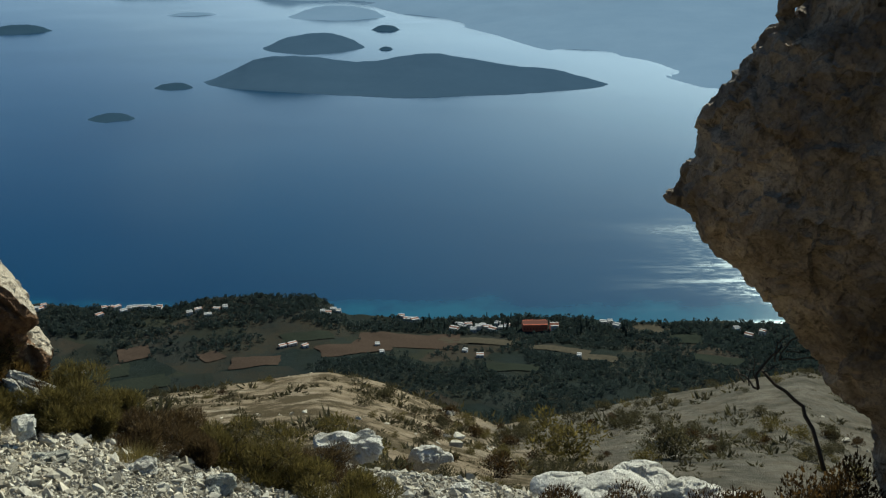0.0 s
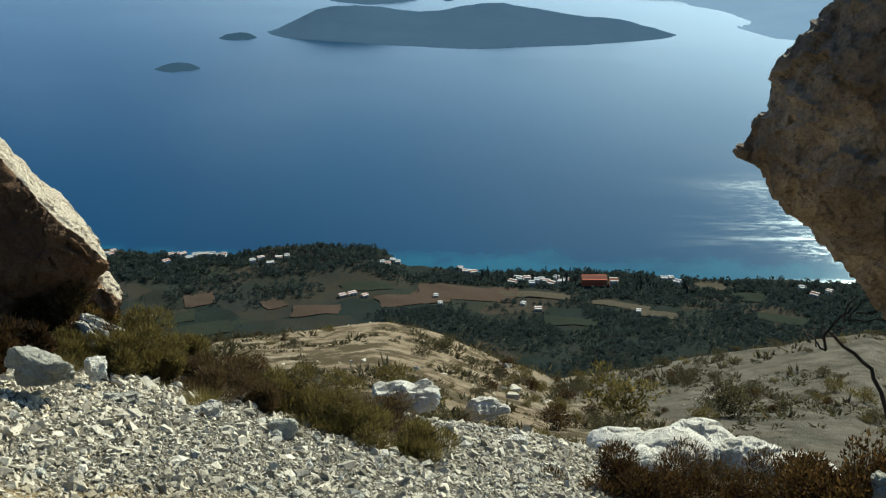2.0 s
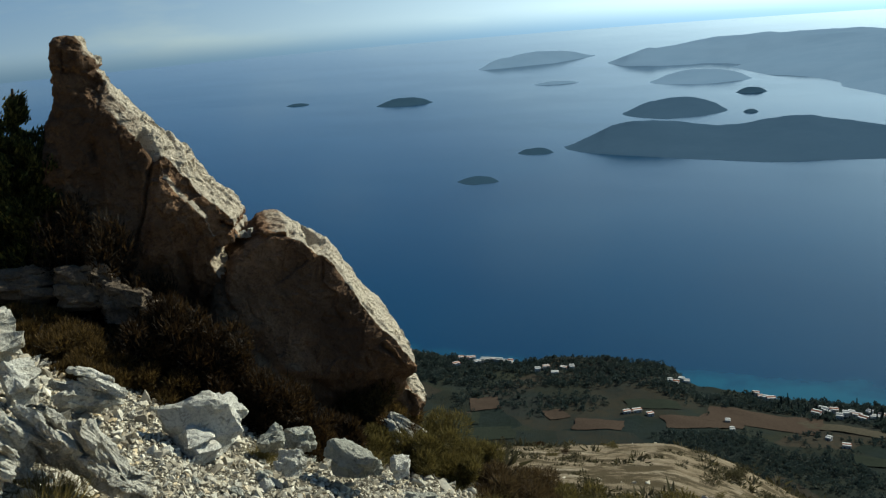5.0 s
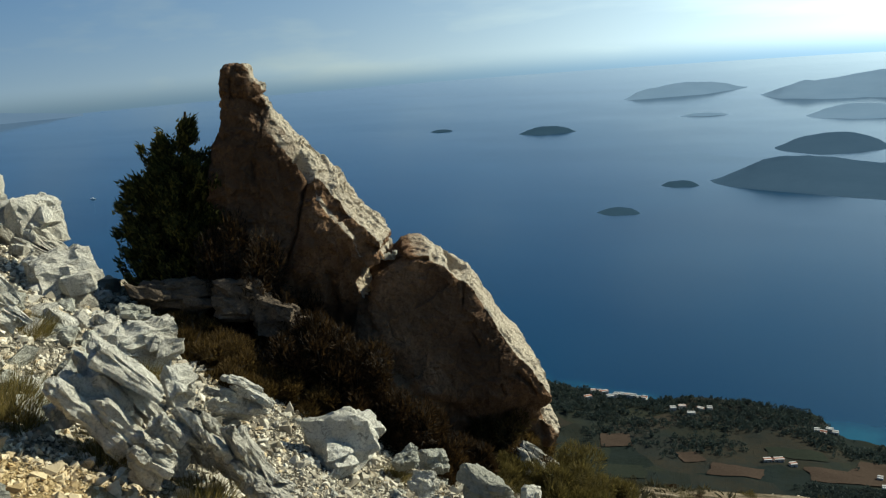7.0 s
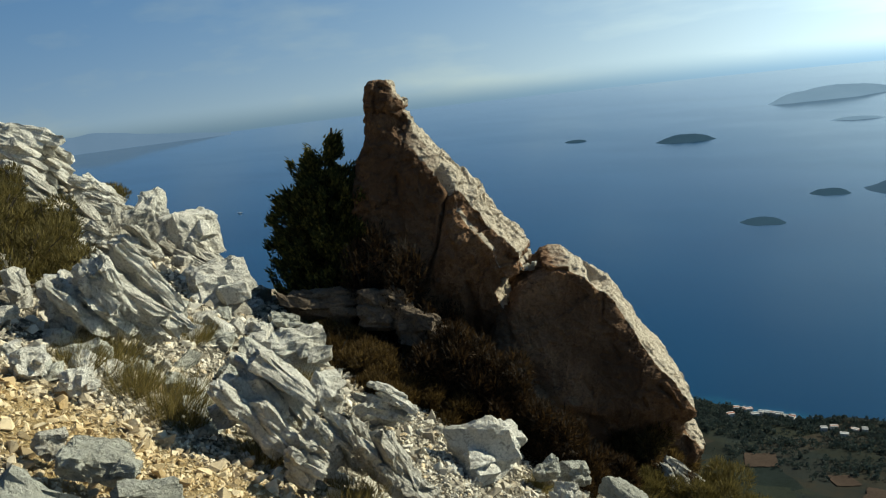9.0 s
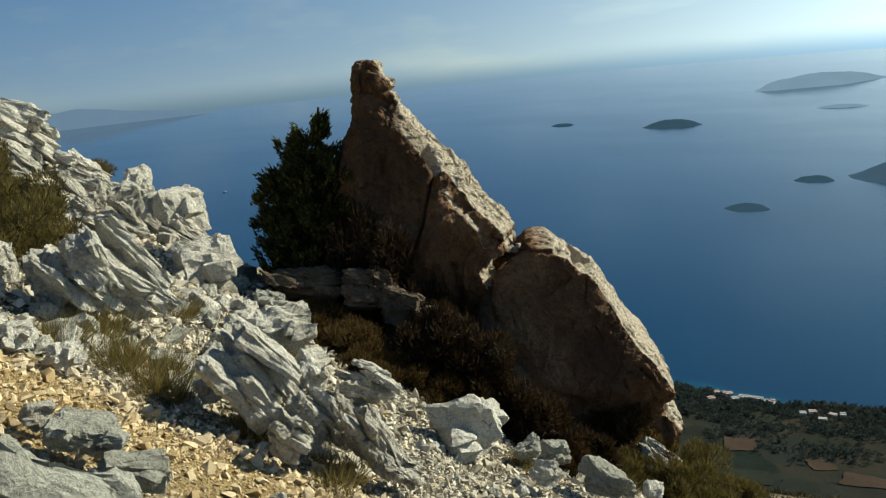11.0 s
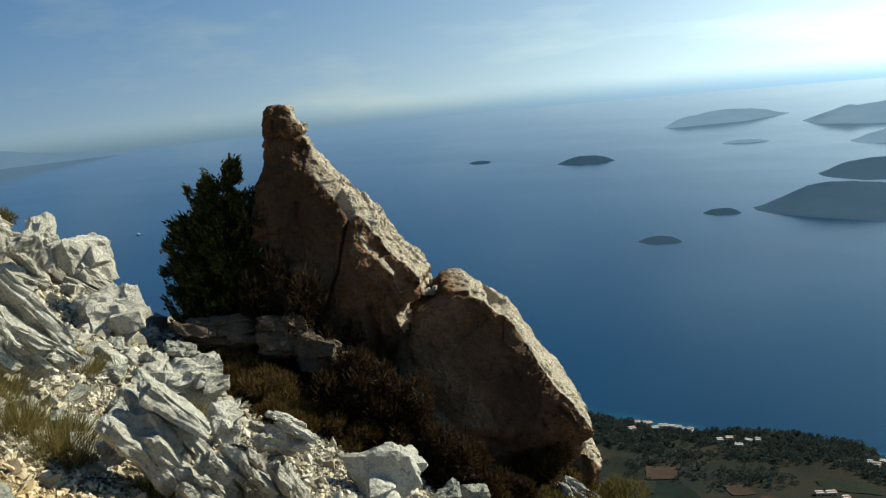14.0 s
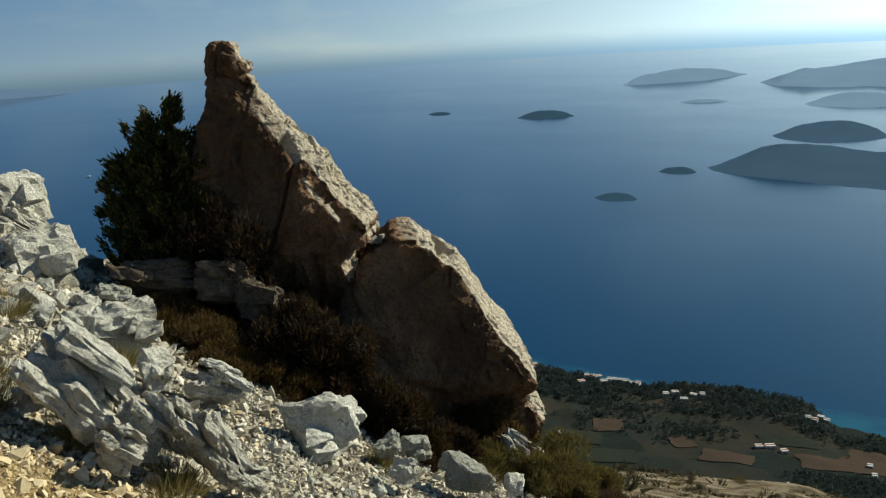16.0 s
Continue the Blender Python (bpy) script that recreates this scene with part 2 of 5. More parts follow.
def sea_material():
    m = Mat("sea_water", 0.15, 0.5)
    m.b.inputs["IOR"].default_value = 1.42
    m.b.inputs["Specular Tint"].default_value = (0.52, 0.92, 1.0, 1)
    c = m.ramp(m.noise(0.004, 4, 0.5), (0.35, (0.001, 0.023, 0.060)), (0.65, (0.001, 0.029, 0.070)))
    # pale sand under the shallows along the shore
    shore = m.math("ADD", m.math("MULTIPLY", m.axis(1), 0.01), m.math("MULTIPLY", m.noise(0.02, 4), -0.9))
    c = m.mix(m.ramp(m.math("MULTIPLY", shore, 0.1), (0.478, 0.5), (0.503, 0.0)), c, (0.012, 0.11, 0.15))
    m.color(c)
    slick = m.ramp(m.noise(0.0025, 5, 0.6, (0.7, 1.3, 1)), (0.42, 0.13), (0.58, 0.19))
    band = m.ramp(m.noise(0.03, 4, 0.55, (0.12, 1.5, 1, 0, 0, -20)), (0.50, 0.0), (0.57, 0.25))
    # wind streaks lie close under the coast
    near = m.ramp(m.math("MULTIPLY", m.radius(), 0.0005), (0.34, 1.0), (0.41, 0.0))
    near = m.math("MULTIPLY", near, m.ramp(m.math("MULTIPLY", m.axis(0), 0.001), (0.10, 0.0), (0.24, 1.0)))
    slick = m.math("ADD", slick, m.math("MULTIPLY", band, near))
    # a ruffled patch further out, where the low light breaks into sparkles
    patch = m.ramp(m.math("MULTIPLY", m.radius(), 0.0005), (0.312, 0.0), (0.322, 1.0), (0.365, 0.8), (0.42, 0.0))
    patch = m.math("MULTIPLY", patch, m.ramp(m.math("ADD", m.math("MULTIPLY", m.axis(0), 0.001), m.math("MULTIPLY", m.noise(0.02, 3), 0.1)), (0.19, 0.0), (0.29, 1.0)))
    slick = m.math("ADD", slick, m.math("MULTIPLY", patch, m.ramp(m.noise(0.16, 3, 0.6, (0.6, 1.6, 1)), (0.44, 0.02), (0.60, 0.22))))
    # the open sea lies smooth under the haze
    calm = m.ramp(m.math("MULTIPLY", m.radius(), 0.0002), (0.25, 1.0), (0.90, 0.35))
    slick = m.math("MULTIPLY", slick, calm)
    m.l.new(slick, m.b.inputs["Roughness"])
    m.bump(m.math("ADD", m.math("MULTIPLY", m.math("MULTIPLY", m.noise(0.12, 4, 0.5), calm), 0.3), m.math("MULTIPLY", m.math("MULTIPLY", m.noise(0.5, 4, 0.6), near), 0.9)), 0.3, 0.5)
    return m.m


SEA = sea_material()


def wood_material(name, dark, light, scale, relief=0.0, air=None, canopy=0.0):
    m = Mat(name, 0.95, 0.0)
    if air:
        # haze before this far backdrop is put in as its own glow
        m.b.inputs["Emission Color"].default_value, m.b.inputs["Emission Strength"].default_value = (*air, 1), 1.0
    m.color(m.ramp(m.noise(scale, 6, 0.7), (0.35, dark), (0.65, light)))
    if canopy:
        # upright normals, as of a closed canopy, flatten the slopes as haze would
        up, mix = m.n.new("ShaderNodeCombineXYZ"), m.n.new("ShaderNodeMix")
        up.inputs[2].default_value = 1.0
        mix.data_type = "VECTOR"
        mix.inputs[0].default_value = canopy
        m.l.new(m.n.new("ShaderNodeNewGeometry").outputs["Normal"], mix.inputs[4])
        m.l.new(up.outputs[0], mix.inputs[5])
        m.l.new(mix.outputs[1], m.b.inputs["Normal"])
    if relief:
        m.bump(m.noise(scale * 2, 5, 0.7), 0.6, relief)
    return m.m


# the blue-grey base colours carry the haze that lies over the distance
ISLE = wood_material("hazed_pinewood", (0.047, 0.084, 0.126), (0.053, 0.092, 0.136), 0.02, 0, None, 0.8)
ISLET = wood_material("hazed_islet_scrub", (0.030, 0.060, 0.090), (0.036, 0.068, 0.10), 0.03, 0, None, 0.8)
FARLAND = wood_material("hazed_far_land", (0.155, 0.232, 0.315), (0.175, 0.255, 0.34), 0.008, 0, None, 0.85)
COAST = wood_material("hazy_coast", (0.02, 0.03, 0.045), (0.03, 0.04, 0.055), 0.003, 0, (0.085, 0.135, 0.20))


def leaf_material(name, *stops):
    m = Mat(name, 0.75, 0.2)
    c = m.ramp(m.island(), *stops)
    m.color(c)
    thin, mix = m.n.new("ShaderNodeBsdfTranslucent"), m.n.new("ShaderNodeMixShader")
    mix.inputs[0].default_value = 0.42
    m.l.new(c, thin.inputs["Color"])
    m.l.new(m.b.outputs[0], mix.inputs[1])
    m.l.new(thin.outputs[0], mix.inputs[2])
    m.l.new(mix.outputs[0], m.n["Material Output"].inputs["Surface"])
    return m.m


JUNIPER = leaf_material("juniper_leaf", (0.0, (0.018, 0.022, 0.006)), (0.6, (0.062, 0.062, 0.015)), (1.0, (0.21, 0.18, 0.046)))
WOODS = leaf_material("woodland_leaf", (0.0, (0.024, 0.036, 0.034)), (0.7, (0.030, 0.042, 0.037)), (1.0, (0.042, 0.051, 0.040)))
SCRUB = leaf_material("scrub_leaf", (0.0, (0.036, 0.032, 0.015)), (0.6, (0.066, 0.057, 0.026)), (1.0, (0.12, 0.095, 0.045)))
GRASS = leaf_material("dry_grass_blade", (0.0, (0.08, 0.066, 0.02)), (0.5, (0.16, 0.125, 0.04)), (1.0, (0.30, 0.225, 0.08)))
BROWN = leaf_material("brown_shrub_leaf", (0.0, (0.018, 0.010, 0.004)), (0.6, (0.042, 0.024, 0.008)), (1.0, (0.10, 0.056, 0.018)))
BARK = Mat("bark", 0.95, 0.1).color((0.05, 0.04, 0.03)).m
PLASTER = Mat("plaster", 0.9, 0.2).color((0.56, 0.54, 0.50)).m
TILES = Mat("roof_tiles", 0.9, 0.2).color((0.36, 0.14, 0.085)).m
REDWALL = Mat("red_plaster", 0.9, 0.2).color((0.50, 0.12, 0.06)).m
PANE = Mat("window_pane", 0.2, 0.5).color((0.03, 0.035, 0.04)).m
FIELD = wood_material("tilled_field", (0.042, 0.030, 0.022), (0.062, 0.045, 0.034), 0.8)
HULL = Mat("white_hull", 0.4, 0.5).color((0.75, 0.75, 0.75)).m

# ---- noise and mesh tools ----


def vnoise(p, seed=0):
    """Smooth value noise in -1..1 at the rows of p."""
    p = np.asarray(p, float)
    i = np.floor(p).astype(np.int64)
    f = p - i
    f = f * f * (3 - 2 * f)
    total = 0.0
    for dx in (0, 1):
        for dy in (0, 1):
            for dz in (0, 1):
                h = ((i[:, 0] + dx) * 73856093) ^ ((i[:, 1] + dy) * 19349663) ^ ((i[:, 2] + dz) * 83492791) ^ (seed * 2654435761)
                h &= 0xFFFFFFFF
                h = ((h ^ (h >> 13)) * 1274126177) & 0xFFFFFFFF
                h = ((h ^ (h >> 16)) * 2246822519) & 0xFFFFFFFF
                h = (h ^ (h >> 15)) & 0xFFFFFFFF
                w = (f[:, 0] if dx else 1 - f[:, 0]) * (f[:, 1] if dy else 1 - f[:, 1]) * (f[:, 2] if dz else 1 - f[:, 2])
                total = total + w * (h / 2147483647.5 - 1)
    return total


def fbm(p, octaves=5, seed=0, gain=0.5):
    p, total, a, norm = np.asarray(p, float), 0.0, 1.0, 0.0
    for k in range(octaves):
        total = total + a * vnoise(p * 2.0**k + 17.3 * k, seed + k)
        norm += a
        a *= gain
    return total / norm


def flat(x, y):
    return np.stack([x, y, 0 * x], -1)


def mesh_of(name, verts, faces, material, smooth=False):
    me = bpy.data.meshes.new(name)
    me.from_pydata([tuple(v) for v in np.asarray(verts, float).tolist()], [], [tuple(f) for f in np.asarray(faces).tolist()] if not isinstance(faces, list) else faces)
    me.materials.append(material)
    if smooth:
        me.shade_smooth()
    return me


def part(name, me, parent, label=""):
    ob = new(name, me)
    ob.parent = parent
    return tagged(ob, label)


def from_bmesh(name, bm, material, smooth=False):
    me = bpy.data.meshes.new(name)
    bm.to_mesh(me)
    bm.free()
    me.materials.append(material)
    if smooth:
        me.shade_smooth()
    return me


def many(name, bases, places, turns, sizes, material, rng):
    """One mesh of many copies: bases are (verts, faces); places (n,3), turns (n,3,3), sizes (n,3)."""
    vs, fs, at = [], [], 0
    pick = rng.integers(0, len(bases), len(places))
    for k, (bv, bf) in enumerate(bases):
        sel = np.nonzero(pick == k)[0]
        if not len(sel):
            continue
        v = np.einsum("nij,nkj->nki", turns[sel], bv[None] * sizes[sel][:, None]) + places[sel][:, None]
        f = bf[None] + (at + np.arange(len(sel)) * len(bv))[:, None, None]
        vs.append(v.reshape(-1, 3))
        fs.append(f.reshape(-1, bf.shape[1]))
        at += len(sel) * len(bv)
    v, f = np.concatenate(vs), np.concatenate(fs)
    me = bpy.data.meshes.new(name)
    me.vertices.add(len(v))
    me.vertices.foreach_set("co", v.ravel())
    k = f.shape[1]
    me.loops.add(f.size)
    me.loops.foreach_set("vertex_index", f.ravel().astype(np.int32))
    me.polygons.add(len(f))
    me.polygons.foreach_set("loop_start", np.arange(0, f.size, k, dtype=np.int32))
    me.materials.append(material)
    me.update(calc_edges=True)
    me.shade_flat()
    return me


def spins(n, rng, lean=1.0):
    """n random turns; lean 0 keeps them upright."""
    a, b, c = rng.uniform(0, 2 * np.pi, n), rng.normal(0, 0.5 * lean, n), rng.normal(0, 0.5 * lean, n)
    ca, sa, cb, sb, cc, sc = np.cos(a), np.sin(a), np.cos(b), np.sin(b), np.cos(c), np.sin(c)
    o, l = 0 * a, 0 * a + 1
    rz = np.stack([ca, -sa, o, sa, ca, o, o, o, l], -1).reshape(n, 3, 3)
    rx = np.stack([l, o, o, o, cb, -sb, o, sb, cb], -1).reshape(n, 3, 3)
    ry = np.stack([cc, o, sc, o, l, o, -sc, o, cc], -1).reshape(n, 3, 3)
    return rx @ ry @ rz


# ---- the mountain side and its foot ----
SEA_Z = -250.0
AZ = [-60, -40, -25, -16, -10, -4, 0, 5, 8.5, 16, 21, 23.5, 27, 35, 45, 60, 75, 90]
CREST = [-31, -28, -26.9, -29.9, -31.4, -32.6, -31.6, -29.8, -29.05, -28.9, -29.2, -31, -35, -38, -38, -38, -36, -30]
EDGE_AZ = [-60, -25, -15, -5, 5, 15, 27, 40, 50, 57, 62, 66, 75, 90]
EDGE = [9, 8.5, 9, 8.0, 6.6, 6.1, 6.3, 7.2, 7.3, 6.8, 8.0, 10.5, 14, 20]
SHORE_AZ = [-90, -60, -40, -23.4, -16.5, -12, -5, 1, 4, 6.7, 9, 10.6, 14, 21, 27, 40, 60, 90]
SHORE = [800, 700, 640, 556, 530, 522, 522, 515, 519, 525, 560, 568, 570, 571, 606, 700, 780, 900]


def slope(x, y):
    return -1.51 - 0.354 * x - 0.519 * y


def land(x, y):
    """The height of the ground."""
    x, y = np.asarray(x, float), np.asarray(y, float)
    r = np.maximum(np.hypot(x, y), 1e-3)
    az = np.degrees(np.arctan2(-x, y))
    plane = slope(x, y)
    edge, crest, shore = np.interp(az, EDGE_AZ, EDGE), np.interp(az, AZ, CREST), np.interp(az, SHORE_AZ, SHORE)
    ux, uy = x / r, y / r
    el_edge = np.degrees(np.arctan2(slope(ux * edge, uy * edge), edge))
    knots = [np.log(edge), np.log(edge * 1.7), np.log(26.0 + 0 * r), np.log(48.0 + 0 * r), np.log(78.0 + 0 * r), np.log(135.0 + 0 * r), np.log(230.0 + 0 * r), np.log(310.0 + 0 * r), np.log(400.0 + 0 * r), np.log(shore), np.log(shore * 1.5)]
    end = np.degrees(np.arctan2(SEA_Z, shore))
    low = np.minimum(el_edge - 2.5, -32)
    els = [el_edge, low, low * 0.5 + crest * 0.5 - 0.5, low * 0.25 + crest * 0.75, crest, crest - 5, np.minimum(crest - 4, -36), -32.6 + 0 * r, np.minimum(-28.8, end - 1.5), end, np.degrees(np.arctan2(SEA_Z - 60, shore * 1.5))]
    lr = np.log(r)
    el = els[0] + 0 * r
    for k in range(len(knots) - 1):
        s = np.clip((lr - knots[k]) / np.maximum(knots[k + 1] - knots[k], 1e-6), 0, 1)
        if k in (0, 4, 5):
            s = s * s * (3 - 2 * s)
        el = np.where(lr > knots[k], els[k] + (els[k + 1] - els[k]) * s, el)
    far = r * np.tan(np.radians(el))
    z = np.where(r < edge, plane, far)
    # behind and beside the viewpoint the slope simply goes on
    w = np.clip((np.abs(az - 15) - 70) / 25, 0, 1)
    back = np.clip(plane, SEA_Z - 40, 320)
    z = z * (1 - w) + back * w
    p = flat(x, y)
    rough = np.clip(r, 1, 130)
    amp = np.where(r < edge, 0.05, 0.016 * rough) * np.clip(r / 1.5, 0, 1)
    z = z + amp * fbm(p / np.clip(rough * 0.14, 0.5, 30)[:, None], 5, 3, 0.55) if z.ndim else z
    return z


def height(x, y):
    return float(land(np.array([x]), np.array([y]))[0])


def site(az, el, lo=20.0, hi=640.0):
    """The farthest ground under a bearing (degrees left of +y) and an elevation."""
    r = np.linspace(hi, lo, 900)
    a = radians(az)
    z = land(-np.sin(a) * r, np.cos(a) * r)
    over = np.nonzero((z <= r * math.tan(radians(el))) & (z > SEA_Z + 0.3))[0]
    k = over[0] if len(over) else 0
    return Vector((-math.sin(a) * r[k], math.cos(a) * r[k], z[k]))


def build_ground():
    az = np.radians(np.concatenate([np.arange(-180, -36, 3.0), np.arange(-36, 80, 0.4), np.arange(80, 180, 3.0)]))
    r = np.concatenate([np.geomspace(0.25, 1.2, 16, endpoint=False), np.geomspace(1.2, 12, 190, endpoint=False), np.geomspace(12, 1000, 240)])
    A, R = np.meshgrid(az, r)
    x, y = (-np.sin(A) * R).ravel(), (np.cos(A) * R).ravel()
    v = np.stack([x, y, land(x, y)], -1)
    n, m = len(az), len(r)
    i, j = np.meshgrid(np.arange(n), np.arange(m - 1))
    a, b = i + j * n, (i + 1) % n + j * n
    f = np.stack([a, b, b + n, a + n], -1).reshape(-1, 4)
    v = np.concatenate([v, [[0, 0, height(0.01, 0)]]])
    me = mesh_of("ground", v, f.tolist() + [[k, (k + 1) % n, len(v) - 1][::-1] for k in range(n)], GROUND, True)
    tagged(new("ground", me), "steep limestone mountainside with pale scree, falling to a wooded shore", "ground", kind="structure")


build_ground()


def build_sea():
    bm = bmesh.new()
    bmesh.ops.create_circle(bm, cap_ends=True, segments=180, radius=4980)
    for v in bm.verts:
        v.co.z = SEA_Z
    tagged(new("sea", from_bmesh("sea", bm, SEA)), "calm deep blue sea with pale wind slicks", "sea", kind="structure")


build_sea()

# ---- islands and the far shore ----


def island(cx, cy, a, b, h, turn=0.0, bumps=(0, 0.5, 0.8, 0.95, 1.0, 0.95, 0.8, 0.5, 0), seed=0, name="island", label="low wooded island in the calm sea", mat=None, grid=90):
    """A wooded island: half length a, half width b, height h; bumps are the crest along it, in shares of h."""
    u, v = np.meshgrid(np.linspace(-1.25, 1.25, grid), np.linspace(-1.25, 1.25, max(24, grid // 2)))
    u, v = u.ravel(), v.ravel()
    lens = np.clip(1 - np.abs(u), 0, 1) ** 0.5 * (1 + 0.22 * fbm(np.stack([u * 2.5, 0 * u + seed, np.sign(v) * 3], -1), 4, seed)) - np.clip(np.abs(u) - 1, 0, 1) * 2
    d = lens - np.abs(v)
    along = np.interp(u, np.linspace(-1, 1, len(bumps)), bumps)
    s = v / np.maximum(lens, 0.05)
    across = np.clip(np.where(s < 0.65, (s + 1) / 1.65, 1 - ((s - 0.65) / 0.35) ** 2), 0, 1)
    z = np.where(d > 0, 0.012 + along * across * (1 + 0.16 * fbm(np.stack([u * 3, v * 2, 0 * u], -1), 4, seed + 5)), d * 1.2)
    z = z * h * np.clip(lens / 0.5, 0.3, 1) + np.where(d > 0.02, 0.022 * h * fbm(np.stack([u * a / 7, v * b / 7, 0 * u], -1), 3, seed + 9), 0)
    t = radians(turn)
    x, y = u * a, v * b
    pts = np.stack([cx + x * math.cos(t) - y * math.sin(t), cy + x * math.sin(t) + y * math.cos(t), SEA_Z + z], -1)
    m, n = max(24, grid // 2), grid
    i, j = np.meshgrid(np.arange(n - 1), np.arange(m - 1))
    k = (i + j * n).ravel()
    f = np.stack([k, k + 1, k + n + 1, k + n], -1)
    low = z[f].max(1) > -0.25 * h
    ob = new(name, mesh_of(name, pts, f[low].tolist(), mat or ISLE, True))
    return tagged(ob, label, "island", "islands")


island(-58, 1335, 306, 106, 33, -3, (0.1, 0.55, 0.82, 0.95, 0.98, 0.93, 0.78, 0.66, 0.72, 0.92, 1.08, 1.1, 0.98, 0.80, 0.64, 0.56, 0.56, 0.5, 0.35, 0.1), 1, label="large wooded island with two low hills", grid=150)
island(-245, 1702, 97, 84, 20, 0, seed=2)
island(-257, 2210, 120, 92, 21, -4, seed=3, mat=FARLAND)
island(-106, 1675, 14, 10, 5, 0, seed=4, label="tiny wooded islet in the sea", mat=ISLET, grid=40)
island(-123, 1957, 32, 22, 9, 0, seed=5, label="tiny wooded islet in the sea", mat=ISLET, grid=40)
island(-400, 1305, 29, 19, 6, 0, seed=6, label="small dark islet in the sea", mat=ISLET, grid=50)
island(-421, 1100, 30, 20, 5.5, 0, seed=7, label="small dark islet in the sea", mat=ISLET, grid=50)
island(-920, 1945, 70, 46, 13, 18, seed=8, label="small hilly islet in the open sea", mat=ISLET, grid=50)
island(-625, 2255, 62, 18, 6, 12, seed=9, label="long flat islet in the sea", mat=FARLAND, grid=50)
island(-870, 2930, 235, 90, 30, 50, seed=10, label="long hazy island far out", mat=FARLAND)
island(-1250, 1990, 32, 10, 5, 20, seed=11, label="tiny flat islet in the open sea", mat=ISLET, grid=40)


def far_shore():
    """The large island across the channel: its near coast, a low ridge behind it."""
    x, d = np.meshgrid(np.concatenate([np.linspace(-620, 450, 190, endpoint=False), np.linspace(450, 2600, 70)]), np.linspace(-0.06, 1, 60))
    x, d = x.ravel(), d.ravel()
    coast = np.interp(x, [-620, -528, -300, -194, -88, 20, 117, 176, 222, 270, 305, 340, 385, 420, 600, 1500, 2600], [2760, 2640, 2590, 2440, 2225, 2060, 1845, 1690, 1620, 1490, 1430, 1390, 1285, 1262, 1200, 1150, 1300])
    coast = coast + 22 * fbm(flat(x / 60, 0 * x), 4, 21)
    depth = np.interp(x, [-620, -500, -100, 300, 2600], [60, 300, 1100, 2100, 2600])
    y = coast + d * depth
    p = flat(x / 420, y / 420)
    z = np.interp(d, [-0.06, 0, 0.1, 0.45, 0.7, 1], [-14, 0.0, 10, 42, 40, -14]) * np.where(d > 0, 1 + 0.7 * fbm(p, 5, 22), 1)
    bay = fbm(flat(x / 300, y / 160), 3, 29)
    z = z - 26 * np.clip(bay - 0.1, 0, 1) * np.where(d > 0, 1, 0)
    z = z * np.interp(x, [-620, -480], [0.0, 1.0]) - np.interp(x, [-620, -500], [6.0, 0.0])
    pts = np.stack([x, y, SEA_Z + z], -1)
    i, j = np.meshgrid(np.arange(259), np.arange(59))
    k = (i + j * 260).ravel()
    f = np.stack([k, k + 1, k + 261, k + 260], -1)
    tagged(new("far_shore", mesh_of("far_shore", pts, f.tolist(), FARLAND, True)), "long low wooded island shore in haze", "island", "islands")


far_shore()


def far_range(name, label, r, az0, az1, heights, seed, mat):
    """A hazy range that stands on the horizon."""
    n = 120
    s = np.linspace(0, 1, n)
    a = np.radians(az0 + (az1 - az0) * s)
    top = np.interp(s, np.linspace(0, 1, len(heights)), heights) * (1 + 0.18 * fbm(flat(s * 14, 0 * s), 5, seed))
    rows = []
    for k, (dr, q) in enumerate(((-160, -0.1), (-90, 0.55), (0, 1.0), (70, 0.4), (100, -0.1))):
        rows.append(np.stack([-np.sin(a) * (r + dr), np.cos(a) * (r + dr), SEA_Z + top * q], -1))
    v = np.concatenate(rows)
    f = [[i + j * n, i + 1 + j * n, i + 1 + (j + 1) * n, i + (j + 1) * n] for j in range(4) for i in range(n - 1)]
    tagged(new(name, mesh_of(name, v, f, mat, True)), label, "hills", kind="structure")


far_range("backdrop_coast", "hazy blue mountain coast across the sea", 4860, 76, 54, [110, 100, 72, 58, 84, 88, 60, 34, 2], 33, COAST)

# ---- sculpted rocks ----
from mathutils.kdtree import KDTree


def loft(bm, sections, frame_of, sides=28, power=2.6):
    """A closed body from level sections (w, u0, u1, v0, v1) in a frame of u right, v away, w up."""
    rings = []
    for w, u0, u1, v0, v1 in sections:
        ring = []
        for k in range(sides):
            a = 2 * math.pi * k / sides
            c, s = math.cos(a), math.sin(a)
            c, s = math.copysign(abs(c) ** (2 / power), c), math.copysign(abs(s) ** (2 / power), s)
            ring.append(bm.verts.new(frame_of @ Vector(((u0 + u1) / 2 + c * (u1 - u0) / 2, (v0 + v1) / 2 + s * (v1 - v0) / 2, w))))
        rings.append(ring)
    for p, q in zip(rings, rings[1:]):
        for k in range(sides):
            bm.faces.new((p[k], p[(k + 1) % sides], q[(k + 1) % sides], q[k]))
    bm.faces.new(rings[0][::-1])
    bm.faces.new(rings[-1])
    bmesh.ops.recalc_face_normals(bm, faces=bm.faces)


